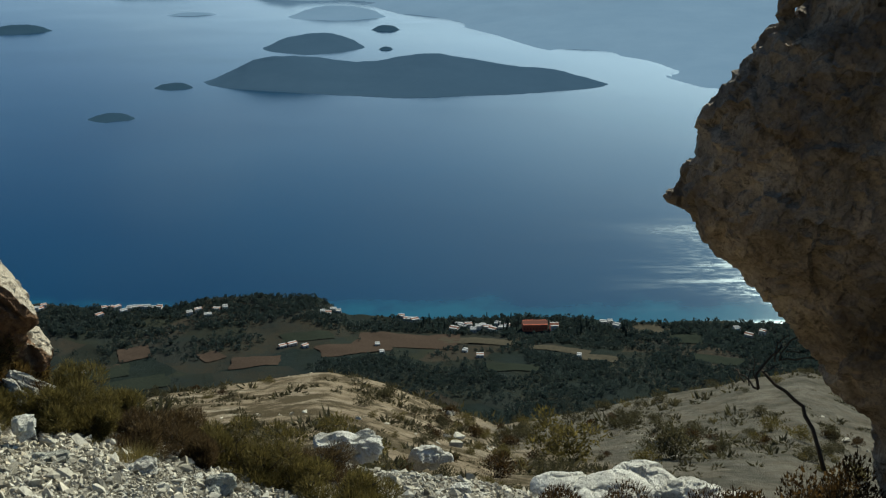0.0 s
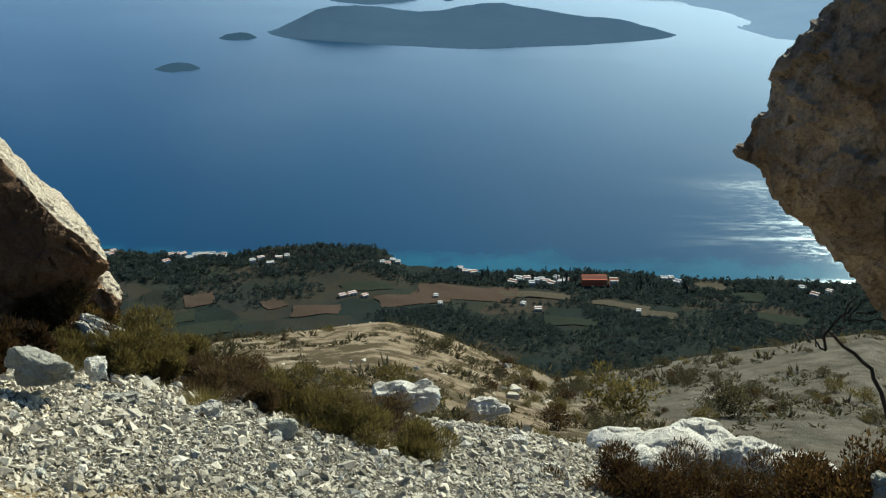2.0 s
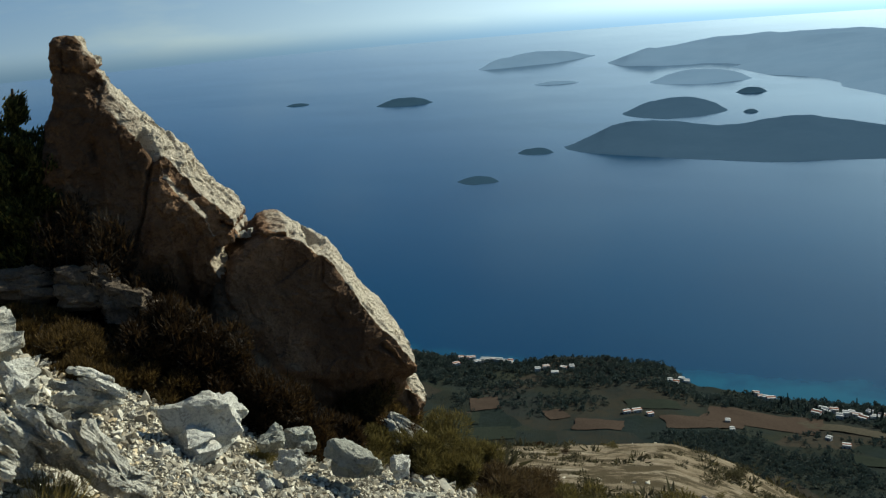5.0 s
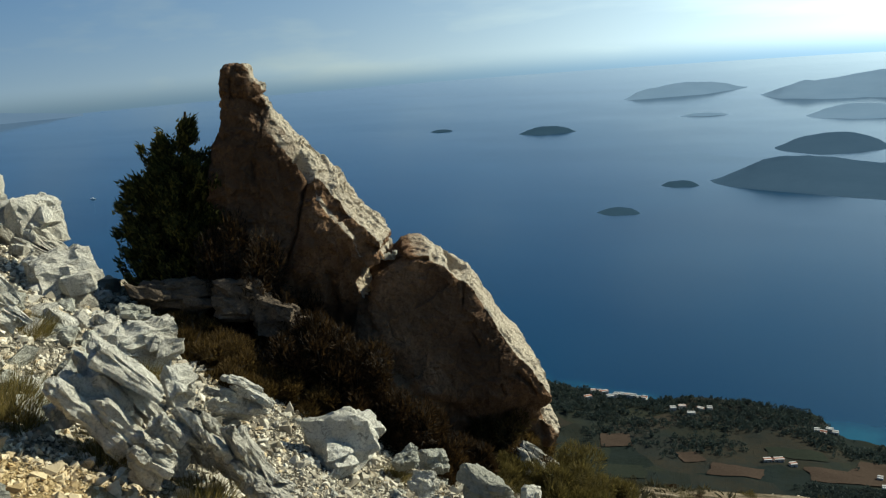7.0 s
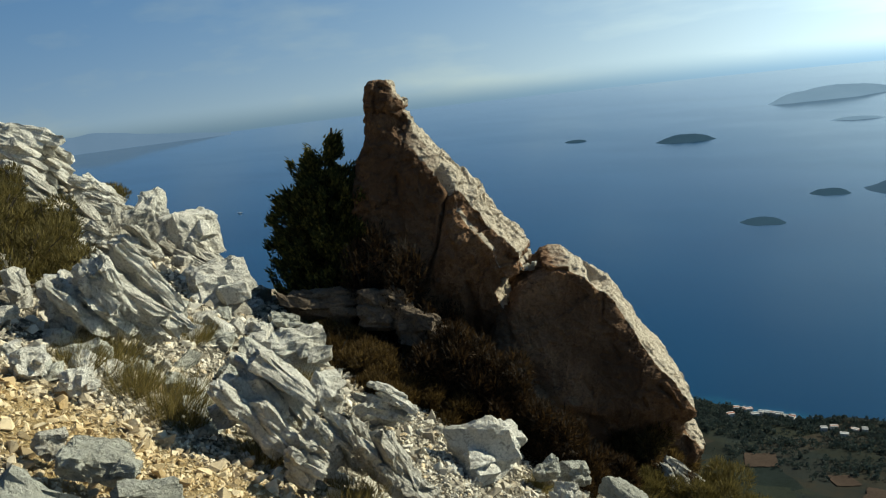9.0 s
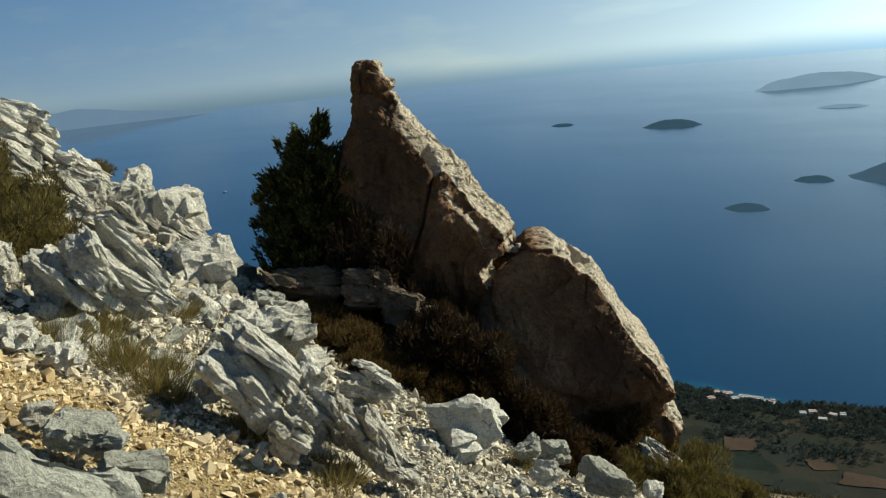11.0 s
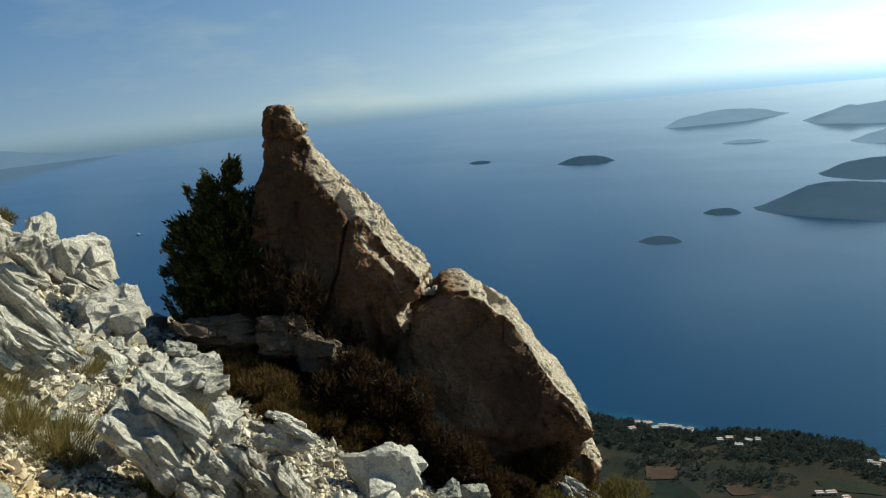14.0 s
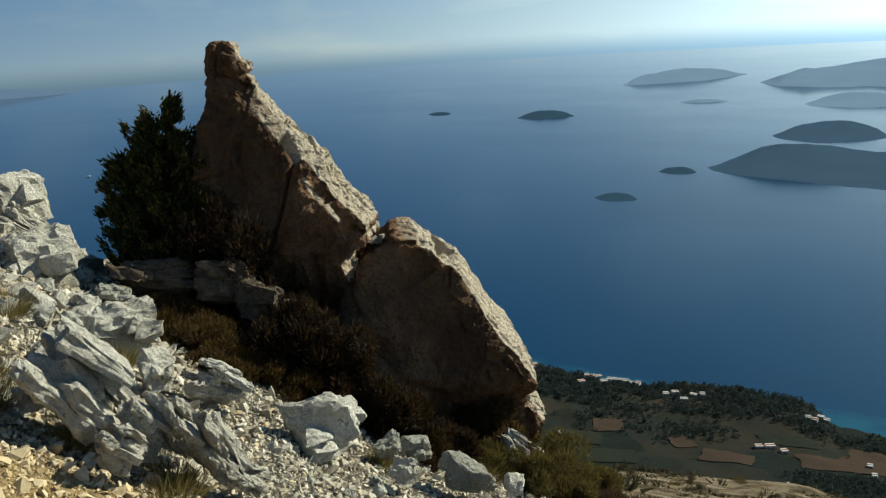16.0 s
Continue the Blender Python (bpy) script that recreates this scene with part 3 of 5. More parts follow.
def bevelled(bm, sections, frame_of, steps=5):
    """Like loft(), but with a flat face towards -v and a slanting facet along its +u side: sections (w, u0, u1, v0, v1, facet)."""
    rings = []
    for w, u0, u1, v0, v1, c in sections:
        c, e, m = min(c, 0.8 * (u1 - u0)), 0.07 * (u1 - u0), (v0 + v1) / 2
        corner = [(u0, m), (u0 + 0.5 * e, v0 + 0.25 * (m - v0)), (u0 + 2 * e, v0), (u1 - c, v0), (u1 - 0.25 * c, v0 + 0.45 * (m - v0)), (u1, m), (u1 - 0.3 * c, v1 - 0.2 * (v1 - m)), (u1 - c, v1), (u0 + 2 * e, v1), (u0 + 0.5 * e, v1 - 0.3 * (v1 - m))]
        ring = []
        for p, q in zip(corner, corner[1:] + corner[:1]):
            for k in range(steps):
                s = k / steps
                ring.append(bm.verts.new(frame_of @ Vector((p[0] + (q[0] - p[0]) * s, p[1] + (q[1] - p[1]) * s, w))))
        rings.append(ring)
    n = len(rings[0])
    for p, q in zip(rings, rings[1:]):
        for k in range(n):
            bm.faces.new((p[k], p[(k + 1) % n], q[(k + 1) % n], q[k]))
    bm.faces.new(rings[0][::-1])
    bm.faces.new(rings[-1])
    bmesh.ops.recalc_face_normals(bm, faces=bm.faces)


SUNWARD = (0.59, 0.46, 0.66)            # up and to the crag's right, the side painted as sunlit


def sculpt(name, bm, voxel, material, seed, big=0.05, small=0.018, cracks=0.03, scale=1.0, grain=0.008, grain_size=0.045, facets=(), cuts=(), cut_frame=None):
    """Fuses the bodies of bm into one skin and weathers it."""
    raw = bpy.data.meshes.new(name)
    bm.to_mesh(raw)
    bm.free()
    tmp = new(name, raw)
    mod = tmp.modifiers.new("fuse", "REMESH")
    mod.mode, mod.voxel_size = "VOXEL", voxel
    me = bpy.data.meshes.new_from_object(tmp.evaluated_get(bpy.context.evaluated_depsgraph_get()))
    bpy.data.objects.remove(tmp)
    bpy.data.meshes.remove(raw)
    n = len(me.vertices)
    co, no = np.empty(n * 3), np.empty(n * 3)
    me.vertices.foreach_get("co", co)
    me.vertex_normals.foreach_get("vector", no)
    co, no = co.reshape(-1, 3), no.reshape(-1, 3)
    me.attributes.new("lit_side", "FLOAT", "POINT").data.foreach_set("value", (no @ np.array(SUNWARD)).astype(np.float32))
    q = co / scale
    crease = 1 - 2 * np.abs(fbm(q * 5.5, 4, seed + 3, 0.6))
    d = big * fbm(q * 2.2, 4, seed) + small * (0.6 * fbm(q * 9, 4, seed + 7, 0.6) + 0.7 * (crease - 0.6))
    ridge = np.abs(fbm(q * np.array([1.6, 1.6, 1.1]), 3, seed + 13))
    d = d - cracks * np.exp(-((ridge / 0.03) ** 2)) - 0.4 * cracks * np.exp(-((np.abs(fbm(q * 4.2, 3, seed + 19)) / 0.04) ** 2))
    rng = np.random.default_rng(seed)
    for count, amp, most in facets:
        # broken planes: every patch tilts its own way
        core = co[rng.integers(0, n, count)]
        tree = KDTree(count)
        for k, p in enumerate(core):
            tree.insert(p, k)
        tree.balance()
        near = np.array([tree.find(p)[1] for p in co + 0.05 * np.stack([fbm(co * 4, 2, seed + 51 + k) for k in range(3)], -1)])
        tilt = rng.normal(0, amp, (count, 3))
        d = d + np.clip(np.einsum("ij,ij->i", tilt[near], co - core[near]), -most, most) / scale
    if cuts:
        m = np.array(cut_frame)
        local = co @ m[:3, :3].T + m[:3, 3]
        for width, depth, line in cuts:
            gap = np.full(n, 9.0)
            for (u0, w0), (u1, w1) in zip(line, line[1:]):
                a, e = np.array([u0, w0]), np.array([u1 - u0, w1 - w0])
                p = local[:, [0, 2]] + 0.014 * np.stack([fbm(local * 9, 2, seed + 61), fbm(local * 9, 2, seed + 67)], -1)
                s = np.clip((p - a) @ e / (e @ e), 0, 1)
                gap = np.minimum(gap, np.linalg.norm(p - a - s[:, None] * e, axis=1))
            d = d - depth * np.exp(-((gap / width) ** 2)) * (local[:, 1] < 0.15) / scale
    g = fbm(co / grain_size, 3, seed + 23, 0.65)
    co = co + no * (d * scale + grain * np.sign(g) * np.abs(g) ** 0.8)[:, None]
    me.vertices.foreach_set("co", co.ravel())
    me.materials.clear()
    me.materials.append(material)
    me.shade_flat()
    me.update()
    me.name = name
    return me


def bearing_frame(az, dist):
    """Axes at a distance along a bearing: u to the right, v away, w up."""
    a = radians(az)
    return Matrix(((math.cos(a), -math.sin(a), 0, -math.sin(a) * dist), (math.sin(a), math.cos(a), 0, math.cos(a) * dist), (0, 0, 1, 0), (0, 0, 0, 1)))


def chunk(bm, at, size, rng):
    """A small broken block, one convex body."""
    old = set(bm.verts)
    pts = []
    for k in range(8):
        c = Vector(((k & 1) * 2 - 1, (k >> 1 & 1) * 2 - 1, (k >> 2 & 1) * 2 - 1)) * 0.5
        pts.append(bm.verts.new(Vector(at) + Vector([c[i] * size[i] * rng.uniform(0.55, 1.0) for i in range(3)])))
    bmesh.ops.convex_hull(bm, input=pts)
    bmesh.ops.delete(bm, geom=[v for v in bm.verts if v not in old and not v.link_faces], context="VERTS")


def build_crag():
    F = bearing_frame(38, 6.4)
    base = new("crag")
    base.matrix_world = Matrix.Translation((-4.0, 5.0, -2.9))
    inv = base.matrix_world.inverted() @ F

    def depth(w):
        return -0.02 - 0.30 * min(1.3, -w) + 0.50 * max(0, -w - 1.6), 0.1 + 0.3 * min(1.6, -w)

    bm = bmesh.new()
    spire = [(-0.09, -0.865, -0.70, 0.05), (-0.115, -0.87, -0.68, 0.08), (-0.15, -0.875, -0.665, 0.1), (-0.19, -0.88, -0.635, 0.13), (-0.225, -0.885, -0.60, 0.16), (-0.27, -0.89, -0.59, 0.16), (-0.295, -0.90, -0.605, 0.15), (-0.33, -0.905, -0.59, 0.18),
             (-0.41, -0.93, -0.56, 0.20), (-0.50, -0.955, -0.49, 0.25), (-0.58, -0.98, -0.42, 0.26), (-0.67, -1.01, -0.325, 0.28), (-0.78, -1.04, -0.235, 0.26), (-0.86, -1.06, -0.17, 0.26), (-0.89, -1.065, -0.10, 0.24), (-0.95, -1.07, -0.08, 0.20), (-0.99, -1.08, -0.085, 0.16),
             (-1.05, -1.09, -0.045, 0.14), (-1.16, -1.1, 0.01, 0.12), (-1.27, -1.12, 0.105, 0.10), (-1.34, -1.13, 0.15, 0.09), (-1.40, -1.14, 0.155, 0.07), (-1.43, -1.14, 0.13, 0.05), (-1.455, -1.14, 0.155, 0.05), (-1.49, -1.15, 0.15, 0.04), (-1.51, -1.15, 0.05, 0.03),
             (-1.54, -1.16, -0.04, 0.03), (-1.62, -1.2, -0.03, 0.1), (-1.9, -1.25, 0.05, 0.1), (-2.5, -1.25, 0.1, 0.1), (-3.3, -1.2, 0.2, 0.1)]
    bevelled(bm, [(w, a, b, *depth(w), 0.72 * c) for w, a, b, c in spire], inv)
    # a plate that stands proud of its face, split from it by the long crack
    plate = [(-0.86, -0.33, -0.27, 0.02), (-1.0, -0.36, -0.20, 0.06), (-1.12, -0.42, -0.08, 0.08), (-1.3, -0.49, 0.06, 0.08), (-1.45, -0.55, 0.07, 0.06), (-1.6, -0.60, -0.06, 0.1), (-1.9, -0.62, 0.0, 0.1), (-2.4, -0.55, 0.05, 0.1)]
    bevelled(bm, [(w, a, b, depth(w)[0] - 0.05 * min(1, (-w - 0.8) * 4) + 0.05 * max(0, min(1, (-w - 1.3) * 3)), 0.2, 2 * c) for w, a, b, c in plate], inv)
    rng = random.Random(6)
    # rubble grown together under the face
    for k in range(46):
        u, w = rng.uniform(-1.0, 0.75), rng.uniform(-3.1, -1.6)
        if w > -1.75 - 0.75 * (u + 0.9):
            continue
        s = rng.uniform(0.16, 0.42)
        chunk(bm, inv @ Vector((u, -0.38 + 0.25 * max(0, -w - 1.9) + rng.uniform(-0.06, 0.06), w)), (s, s * 0.8, s * rng.uniform(0.7, 1.3)), rng)
    cuts = ((0.012, 0.018, ((-0.78, -0.285), (-0.70, -0.30), (-0.60, -0.30))), (0.01, 0.035, ((-0.83, -0.17), (-0.84, -0.26), (-0.87, -0.33))), (0.022, 0.09, ((-0.41, -0.735), (-0.37, -0.80), (-0.35, -0.885))), (0.012, 0.06, ((-0.47, -0.77), (-0.41, -0.75))),
            (0.009, 0.06, ((-0.36, -0.88), (-0.40, -0.98), (-0.43, -1.10), (-0.505, -1.31), (-0.595, -1.52), (-0.66, -1.7))), (0.010, 0.03, ((-0.13, -0.99), (-0.07, -1.02), (-0.02, -1.09))), (0.012, 0.05, ((0.0, -1.36), (0.09, -1.42), (0.1, -1.5))), (0.012, 0.04, ((-0.14, -0.87), (-0.12, -0.97))),
            (0.02, 0.04, ((-0.72, -0.75), (-0.74, -0.86))), (0.03, 0.05, ((-0.28, -1.55), (-0.25, -1.8), (-0.32, -2.1))))
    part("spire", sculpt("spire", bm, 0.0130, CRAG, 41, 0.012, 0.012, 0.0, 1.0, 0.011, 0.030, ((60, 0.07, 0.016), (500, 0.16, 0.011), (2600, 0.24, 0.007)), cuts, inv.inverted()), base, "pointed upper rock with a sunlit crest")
    bm = bmesh.new()
    head = [(-1.485, 0.28, 0.33, 0.02), (-1.495, 0.26, 0.46, 0.05), (-1.515, 0.25, 0.49, 0.10), (-1.55, 0.24, 0.54, 0.14), (-1.585, 0.12, 0.60, 0.16), (-1.66, 0.0, 0.685, 0.18), (-1.74, -0.1, 0.78, 0.14), (-1.84, -0.15, 0.835, 0.10), (-1.96, -0.2, 0.885, 0.09), (-2.19, -0.3, 1.0, 0.10),
            (-2.33, -0.33, 1.13, 0.10), (-2.42, -0.35, 1.175, 0.08), (-2.52, -0.35, 1.215, 0.07), (-2.60, -0.35, 1.22, 0.06), (-2.66, -0.33, 1.165, 0.06), (-2.74, -0.3, 1.20, 0.10), (-2.83, -0.27, 1.255, 0.12), (-2.90, -0.22, 1.285, 0.13), (-2.98, -0.15, 1.308, 0.13), (-3.04, -0.1, 1.30, 0.09),
            (-3.08, -0.05, 1.22, 0.05), (-3.12, 0.0, 0.95, 0.05), (-3.3, 0.1, 0.80, 0.05), (-3.6, 0.15, 0.7, 0.05), (-4.0, 0.1, 0.7, 0.05)]
    bevelled(bm, [(w, a, b, -0.30 - 0.35 * min(1, (-w - 1.45)) + 0.55 * max(0, -w - 2.5), 0.35 + 0.2 * min(1, (-w - 1.45)), 0.5 * c) for w, a, b, c in head], inv)
    # the hooked nose at its outer edge, and a thin flake under it
    loft(bm, [(-2.70, 1.06, 1.21, -0.40, 0.0), (-2.80, 1.03, 1.24, -0.46, 0.0), (-2.94, 1.03, 1.30, -0.48, 0.0), (-3.05, 1.08, 1.28, -0.42, -0.05)], inv, 14, 2.4)
    loft(bm, [(-3.02, 0.79, 0.85, -0.42, 0.0), (-3.2, 0.76, 0.83, -0.44, 0.0), (-3.36, 0.77, 0.82, -0.42, 0.0), (-3.5, 0.76, 0.84, -0.4, 0.0)], inv, 12, 2.2)
    for k in range(30):
        u, w = rng.uniform(-0.3, 0.75), rng.uniform(-3.5, -2.35)
        if w > -2.5 - 0.65 * u:
            continue
        s = rng.uniform(0.14, 0.34)
        chunk(bm, inv @ Vector((u, -0.5 + 0.42 * max(0, -w - 2.5) + rng.uniform(-0.05, 0.05), w)), (s, s * 0.8, s * rng.uniform(0.7, 1.3)), rng)
    cuts = ((0.032, 0.11, ((0.605, -1.60), (0.65, -1.645))), (0.02, 0.085, ((0.67, -1.655), (0.725, -1.70), (0.765, -1.79), (0.80, -1.86))), (0.008, 0.03, ((0.65, -1.72), (0.63, -1.86))), (0.012, 0.05, ((0.96, -2.36), (1.04, -2.43), (1.10, -2.54))), (0.008, 0.03, ((0.84, -2.42), (0.86, -2.5))), (0.009, 0.03, ((1.03, -2.58), (1.06, -2.62))),
            (0.010, 0.035, ((1.12, -2.34), (1.13, -2.44))), (0.034, 0.07, ((1.17, -2.70), (1.15, -2.9))), (0.008, 0.025, ((0.68, -2.05), (0.72, -2.15))), (0.05, 0.06, ((0.1, -2.2), (0.25, -2.45), (0.5, -2.6))), (0.02, 0.05, ((-0.02, -1.62), (-0.06, -1.8), (-0.02, -1.95))), (0.012, 0.035, ((0.22, -1.53), (0.36, -1.52), (0.48, -1.54))))
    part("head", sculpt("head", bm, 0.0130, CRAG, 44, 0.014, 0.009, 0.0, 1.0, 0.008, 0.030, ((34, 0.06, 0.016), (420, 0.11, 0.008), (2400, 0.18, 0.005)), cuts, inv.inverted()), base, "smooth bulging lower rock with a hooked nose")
    for u, w, s in ((0.07, -1.545, 0.05), (0.125, -1.535, 0.065), (0.175, -1.55, 0.05), (0.20, -1.52, 0.04)):
        bm = bmesh.new()
        chunk(bm, inv @ Vector((u, -0.06, w)), (s, s, s), rng)
        part("lodged_stone", from_bmesh("lodged_stone", bm, PALE), base, "pale pebble caught in the notch")
    tagged(base, "brown weathered limestone crag with a pointed top and bulging head", "rock")


build_crag()


def build_overhang():
    F = bearing_frame(-20, 5.8)
    bm = bmesh.new()
    left = [(0.6, 0.95), (0.2, 0.55), (-0.2, 0.42), (-0.5, 0.32), (-0.66, 0.26), (-0.74, 0.15), (-0.80, 0.06), (-1.0, -0.055), (-1.27, -0.265), (-1.36, -0.305), (-1.62, -0.295), (-1.78, -0.33), (-1.9, -0.29), (-2.0, -0.25), (-2.13, -0.16), (-2.22, 0.0),
            (-2.33, 0.11), (-2.5, 0.29), (-2.66, 0.43), (-2.86, 0.53), (-3.02, 0.66), (-3.14, 0.82), (-3.3, 1.05), (-3.6, 1.2), (-4.2, 1.3), (-5.4, 1.4)]
    loft(bm, [(w, u - 0.04 * min(1, max(0, (-w - 1.4) * 4)), 3.2, -0.5 + 0.12 * max(0, w + 1) + 0.35 * max(0, -w - 1.9), 0.9) for w, u in left], F)
    beak = [(-1.58, -0.30, -0.02, 0.14), (-1.70, -0.37, -0.02, 0.14), (-1.80, -0.40, -0.02, 0.13), (-1.835, -0.475, 0.0, 0.11), (-1.865, -0.48, 0.0, 0.11), (-1.90, -0.42, 0.0, 0.13), (-2.0, -0.29, 0.0, 0.14), (-2.1, -0.2, 0.05, 0.14)]
    loft(bm, [(w, a - 0.035, b, 0.2 - d, 0.2 + d) for w, a, b, d in beak], F, 16, 2.0)
    # a thin horn that closes round a hole
    for pts, r0, r1 in ((((0.15, -0.80), (0.13, -0.70), (0.13, -0.62), (0.15, -0.55), (0.23, -0.49), (0.36, -0.44)), 0.04, 0.075), (((0.36, -0.72), (0.38, -0.55), (0.40, -0.4)), 0.09, 0.10)):
        line = [F @ Vector((u, 0.12, w)) for u, w in pts]
        for k in range(len(line) - 1):
            for j in range(4):
                c = line[k].lerp(line[k + 1], j / 4)
                bmesh.ops.create_icosphere(bm, subdivisions=1, radius=r0 + (r1 - r0) * (k + j / 4) / (len(line) - 1), matrix=Matrix.Translation(c))
    ob = new("overhanging_boulder", sculpt("overhanging_boulder", bm, 0.023, BROWNROCK, 57, 0.035, 0.03, 0.0, 1.0, 0.016, 0.05, ((70, 0.14, 0.04), (500, 0.26, 0.024), (3000, 0.34, 0.012))))
    tagged(ob, "huge brown overhanging boulder with a sharp beak", "rock")


build_overhang()

# ---- blocks and slabs of the outcrop ----
ROCK_RNG = np.random.default_rng(7)
WORDS = {"pale_limestone": ("pale angular limestone block on the scree", "tilted pale limestone slab jutting from the slope"),
         "grey_limestone": ("grey limestone block lying in the gravel", "grey limestone slab half sunk in gravel"),
         "shaded_slab_limestone": ("brown limestone block under the juniper", "grey-brown slab leaning below the juniper")}


def shard_mesh(w, d, h, cuts, mat, seed, fluted):
    """A split shard with uneven corners, broken planes, rain flutes along its fall and a pitted skin."""
    bm, r = bmesh.new(), ROCK_RNG.uniform
    for sx in (-1, 1):
        for sy in (-1, 1):
            for sz in (-1, 1):
                bm.verts.new((sx * w / 2 * r(0.5, 1.0), sy * d / 2 * r(0.5, 1.0), sz * h / 2 * r(0.5, 1.0)))
    for p in ((w / 2, 0, r(-0.3, 0.3) * h), (-w / 2, 0, r(-0.3, 0.3) * h), (r(-0.3, 0.3) * w, 0, h / 2)):
        bm.verts.new(p)
    bmesh.ops.convex_hull(bm, input=bm.verts)
    bmesh.ops.delete(bm, geom=[v for v in bm.verts if not v.link_faces], context="VERTS")
    bmesh.ops.subdivide_edges(bm, edges=bm.edges, cuts=cuts, use_grid_fill=True)
    bmesh.ops.triangulate(bm, faces=bm.faces)
    bmesh.ops.recalc_face_normals(bm, faces=bm.faces)
    me = from_bmesh("shard", bm, mat)
    n = len(me.vertices)
    co, no = np.empty(n * 3), np.empty(n * 3)
    me.vertices.foreach_get("co", co)
    me.vertex_normals.foreach_get("vector", no)
    co, no = co.reshape(-1, 3), no.reshape(-1, 3)
    rng = np.random.default_rng(seed)
    size = float(np.ptp(co, axis=0).max())
    push = np.zeros(n)
    for count, tilt, most in ((9, 0.22, 0.03), (50, 0.30, 0.013)):
        core = co[rng.integers(0, n, count)]
        warp = co + 0.06 * size * np.stack([fbm(co * 4 / size, 2, seed + k) for k in range(3)], -1)
        near = ((warp * warp).sum(1)[:, None] - 2 * warp @ core.T + (core * core).sum(1)[None]).argmin(1)
        push += np.clip(np.einsum("ij,ij->i", rng.normal(0, tilt, (count, 3))[near], co - core[near]), -most * size, most * size)
    flute = np.abs(fbm(co / size * (np.array([1.6, 7.0, 5.0]) if fluted else np.array([3.5, 3.5, 3.5])) + seed, 3, seed + 5, 0.6))
    push -= 0.022 * size * np.exp(-((flute / 0.06) ** 2))
    me.vertices.foreach_set("co", (co + no * push[:, None] + 0.007 * size * rng.normal(0, 1, (n, 3))).ravel())
    me.shade_flat()
    me.update()
    return me


def boulder(az, dist, up, w, d, h, roll, mat):
    """An angular rock on a bearing: its middle's distance and height, its size and the fall of its long side. It is a pile of split beds."""
    w, d, h = (0.95 if roll else 1.0) * w, (0.95 if mat is GREY and roll else 0.7) * d, (0.7 if roll else 0.95 if w > 0.28 else 0.7) * h
    base, r, bedded = new("boulder"), ROCK_RNG, roll >= 20 and mat is not GREY
    base.matrix_world = bearing_frame(az, dist) @ Matrix.Translation((0, 0, up)) @ Matrix.Rotation(radians((-8 if mat is GREY else -20) if roll else -10), 4, "X") @ Matrix.Rotation(radians(roll), 4, "Y") @ Matrix.Rotation(radians(22 if mat is PALE else 0), 4, "Z")

    def shard(at, turn, sw, sd, sh, cuts):
        part("shard", shard_mesh(sw, sd, sh, cuts, mat, int(r.integers(1, 900)), bedded), base).matrix_local = Matrix.Translation(at) @ turn

    for k in range(7 if bedded else 4):
        turn = Matrix.Rotation(radians(r.normal(0, 8)), 4, "Y") @ Matrix.Rotation(radians(r.normal(0, 14)), 4, "Z") @ Matrix.Rotation(radians(r.normal(0, 14)), 4, "X")
        if bedded and k < 5:
            # beds side by side along the fall, with dark clefts between them
            shard((r.uniform(-0.16, 0.16) * w, r.uniform(-0.4, 0.4) * d, (k - 2.3) * 0.34 * h), turn, w * r.uniform(0.6, 1.0), d * r.uniform(0.7, 1.0), h * 0.48, 5)
        elif k == 0:
            shard((0, 0, 0), turn, w, d, h * 0.95, 7)
        else:
            # chips and shoulders split off the main body
            shard((r.uniform(-0.4, 0.4) * w, r.uniform(-0.5, 0.1) * d, r.uniform(-0.5, 0.1) * h), turn, w * r.uniform(0.3, 0.6), d * 0.8, h * r.uniform(0.35, 0.6), 4)
    # the buried foot
    shard((0, 0, -0.45 * h), Matrix.Identity(4), w * 0.8, d * 0.7, h * 0.8, 4)
    return tagged(base, WORDS[mat.name][1 if roll else 0], "rock", "outcrop rocks")


boulder(57.9, 7.26, -1.12, 0.42, 0.36, 0.5, 0, PALE)
boulder(56.9, 5.99, -1.26, 0.4, 0.34, 0.36, 0, PALE)
boulder(66.9, 7.83, -0.25, 0.66, 0.45, 0.36, 38, PALE)
boulder(65.0, 8.00, -0.45, 0.52, 0.34, 0.26, 40, PALE)
boulder(60.0, 7.95, -0.93, 0.31, 0.25, 0.37, 0, PALE)
boulder(61.3, 6.76, -0.91, 0.30, 0.24, 0.33, 0, PALE)
boulder(62.8, 6.63, -0.80, 0.20, 0.16, 0.33, 0, PALE)
boulder(64.3, 6.34, -0.71, 0.48, 0.28, 0.22, 35, PALE)
boulder(61.3, 6.00, -0.96, 0.33, 0.23, 0.18, 40, PALE)
boulder(63.7, 5.85, -0.84, 0.30, 0.20, 0.15, 30, PALE)
boulder(66.3, 4.21, -0.82, 0.22, 0.17, 0.37, 0, PALE)
boulder(64.5, 4.13, -0.83, 0.47, 0.26, 0.20, 55, PALE)
boulder(62.4, 4.22, -0.89, 0.59, 0.32, 0.25, 50, PALE)
boulder(68.7, 4.41, -0.74, 0.12, 0.10, 0.23, 0, PALE)
boulder(55.4, 3.47, -1.22, 0.54, 0.29, 0.23, 52, PALE)
boulder(52.9, 4.87, -1.48, 0.34, 0.27, 0.27, 0, PALE)
boulder(51.3, 4.35, -1.54, 0.20, 0.16, 0.25, 0, PALE)
boulder(47.7, 4.39, -1.70, 0.39, 0.19, 0.15, 25, PALE)
boulder(53.8, 3.16, -1.40, 0.22, 0.17, 0.13, 48, PALE)
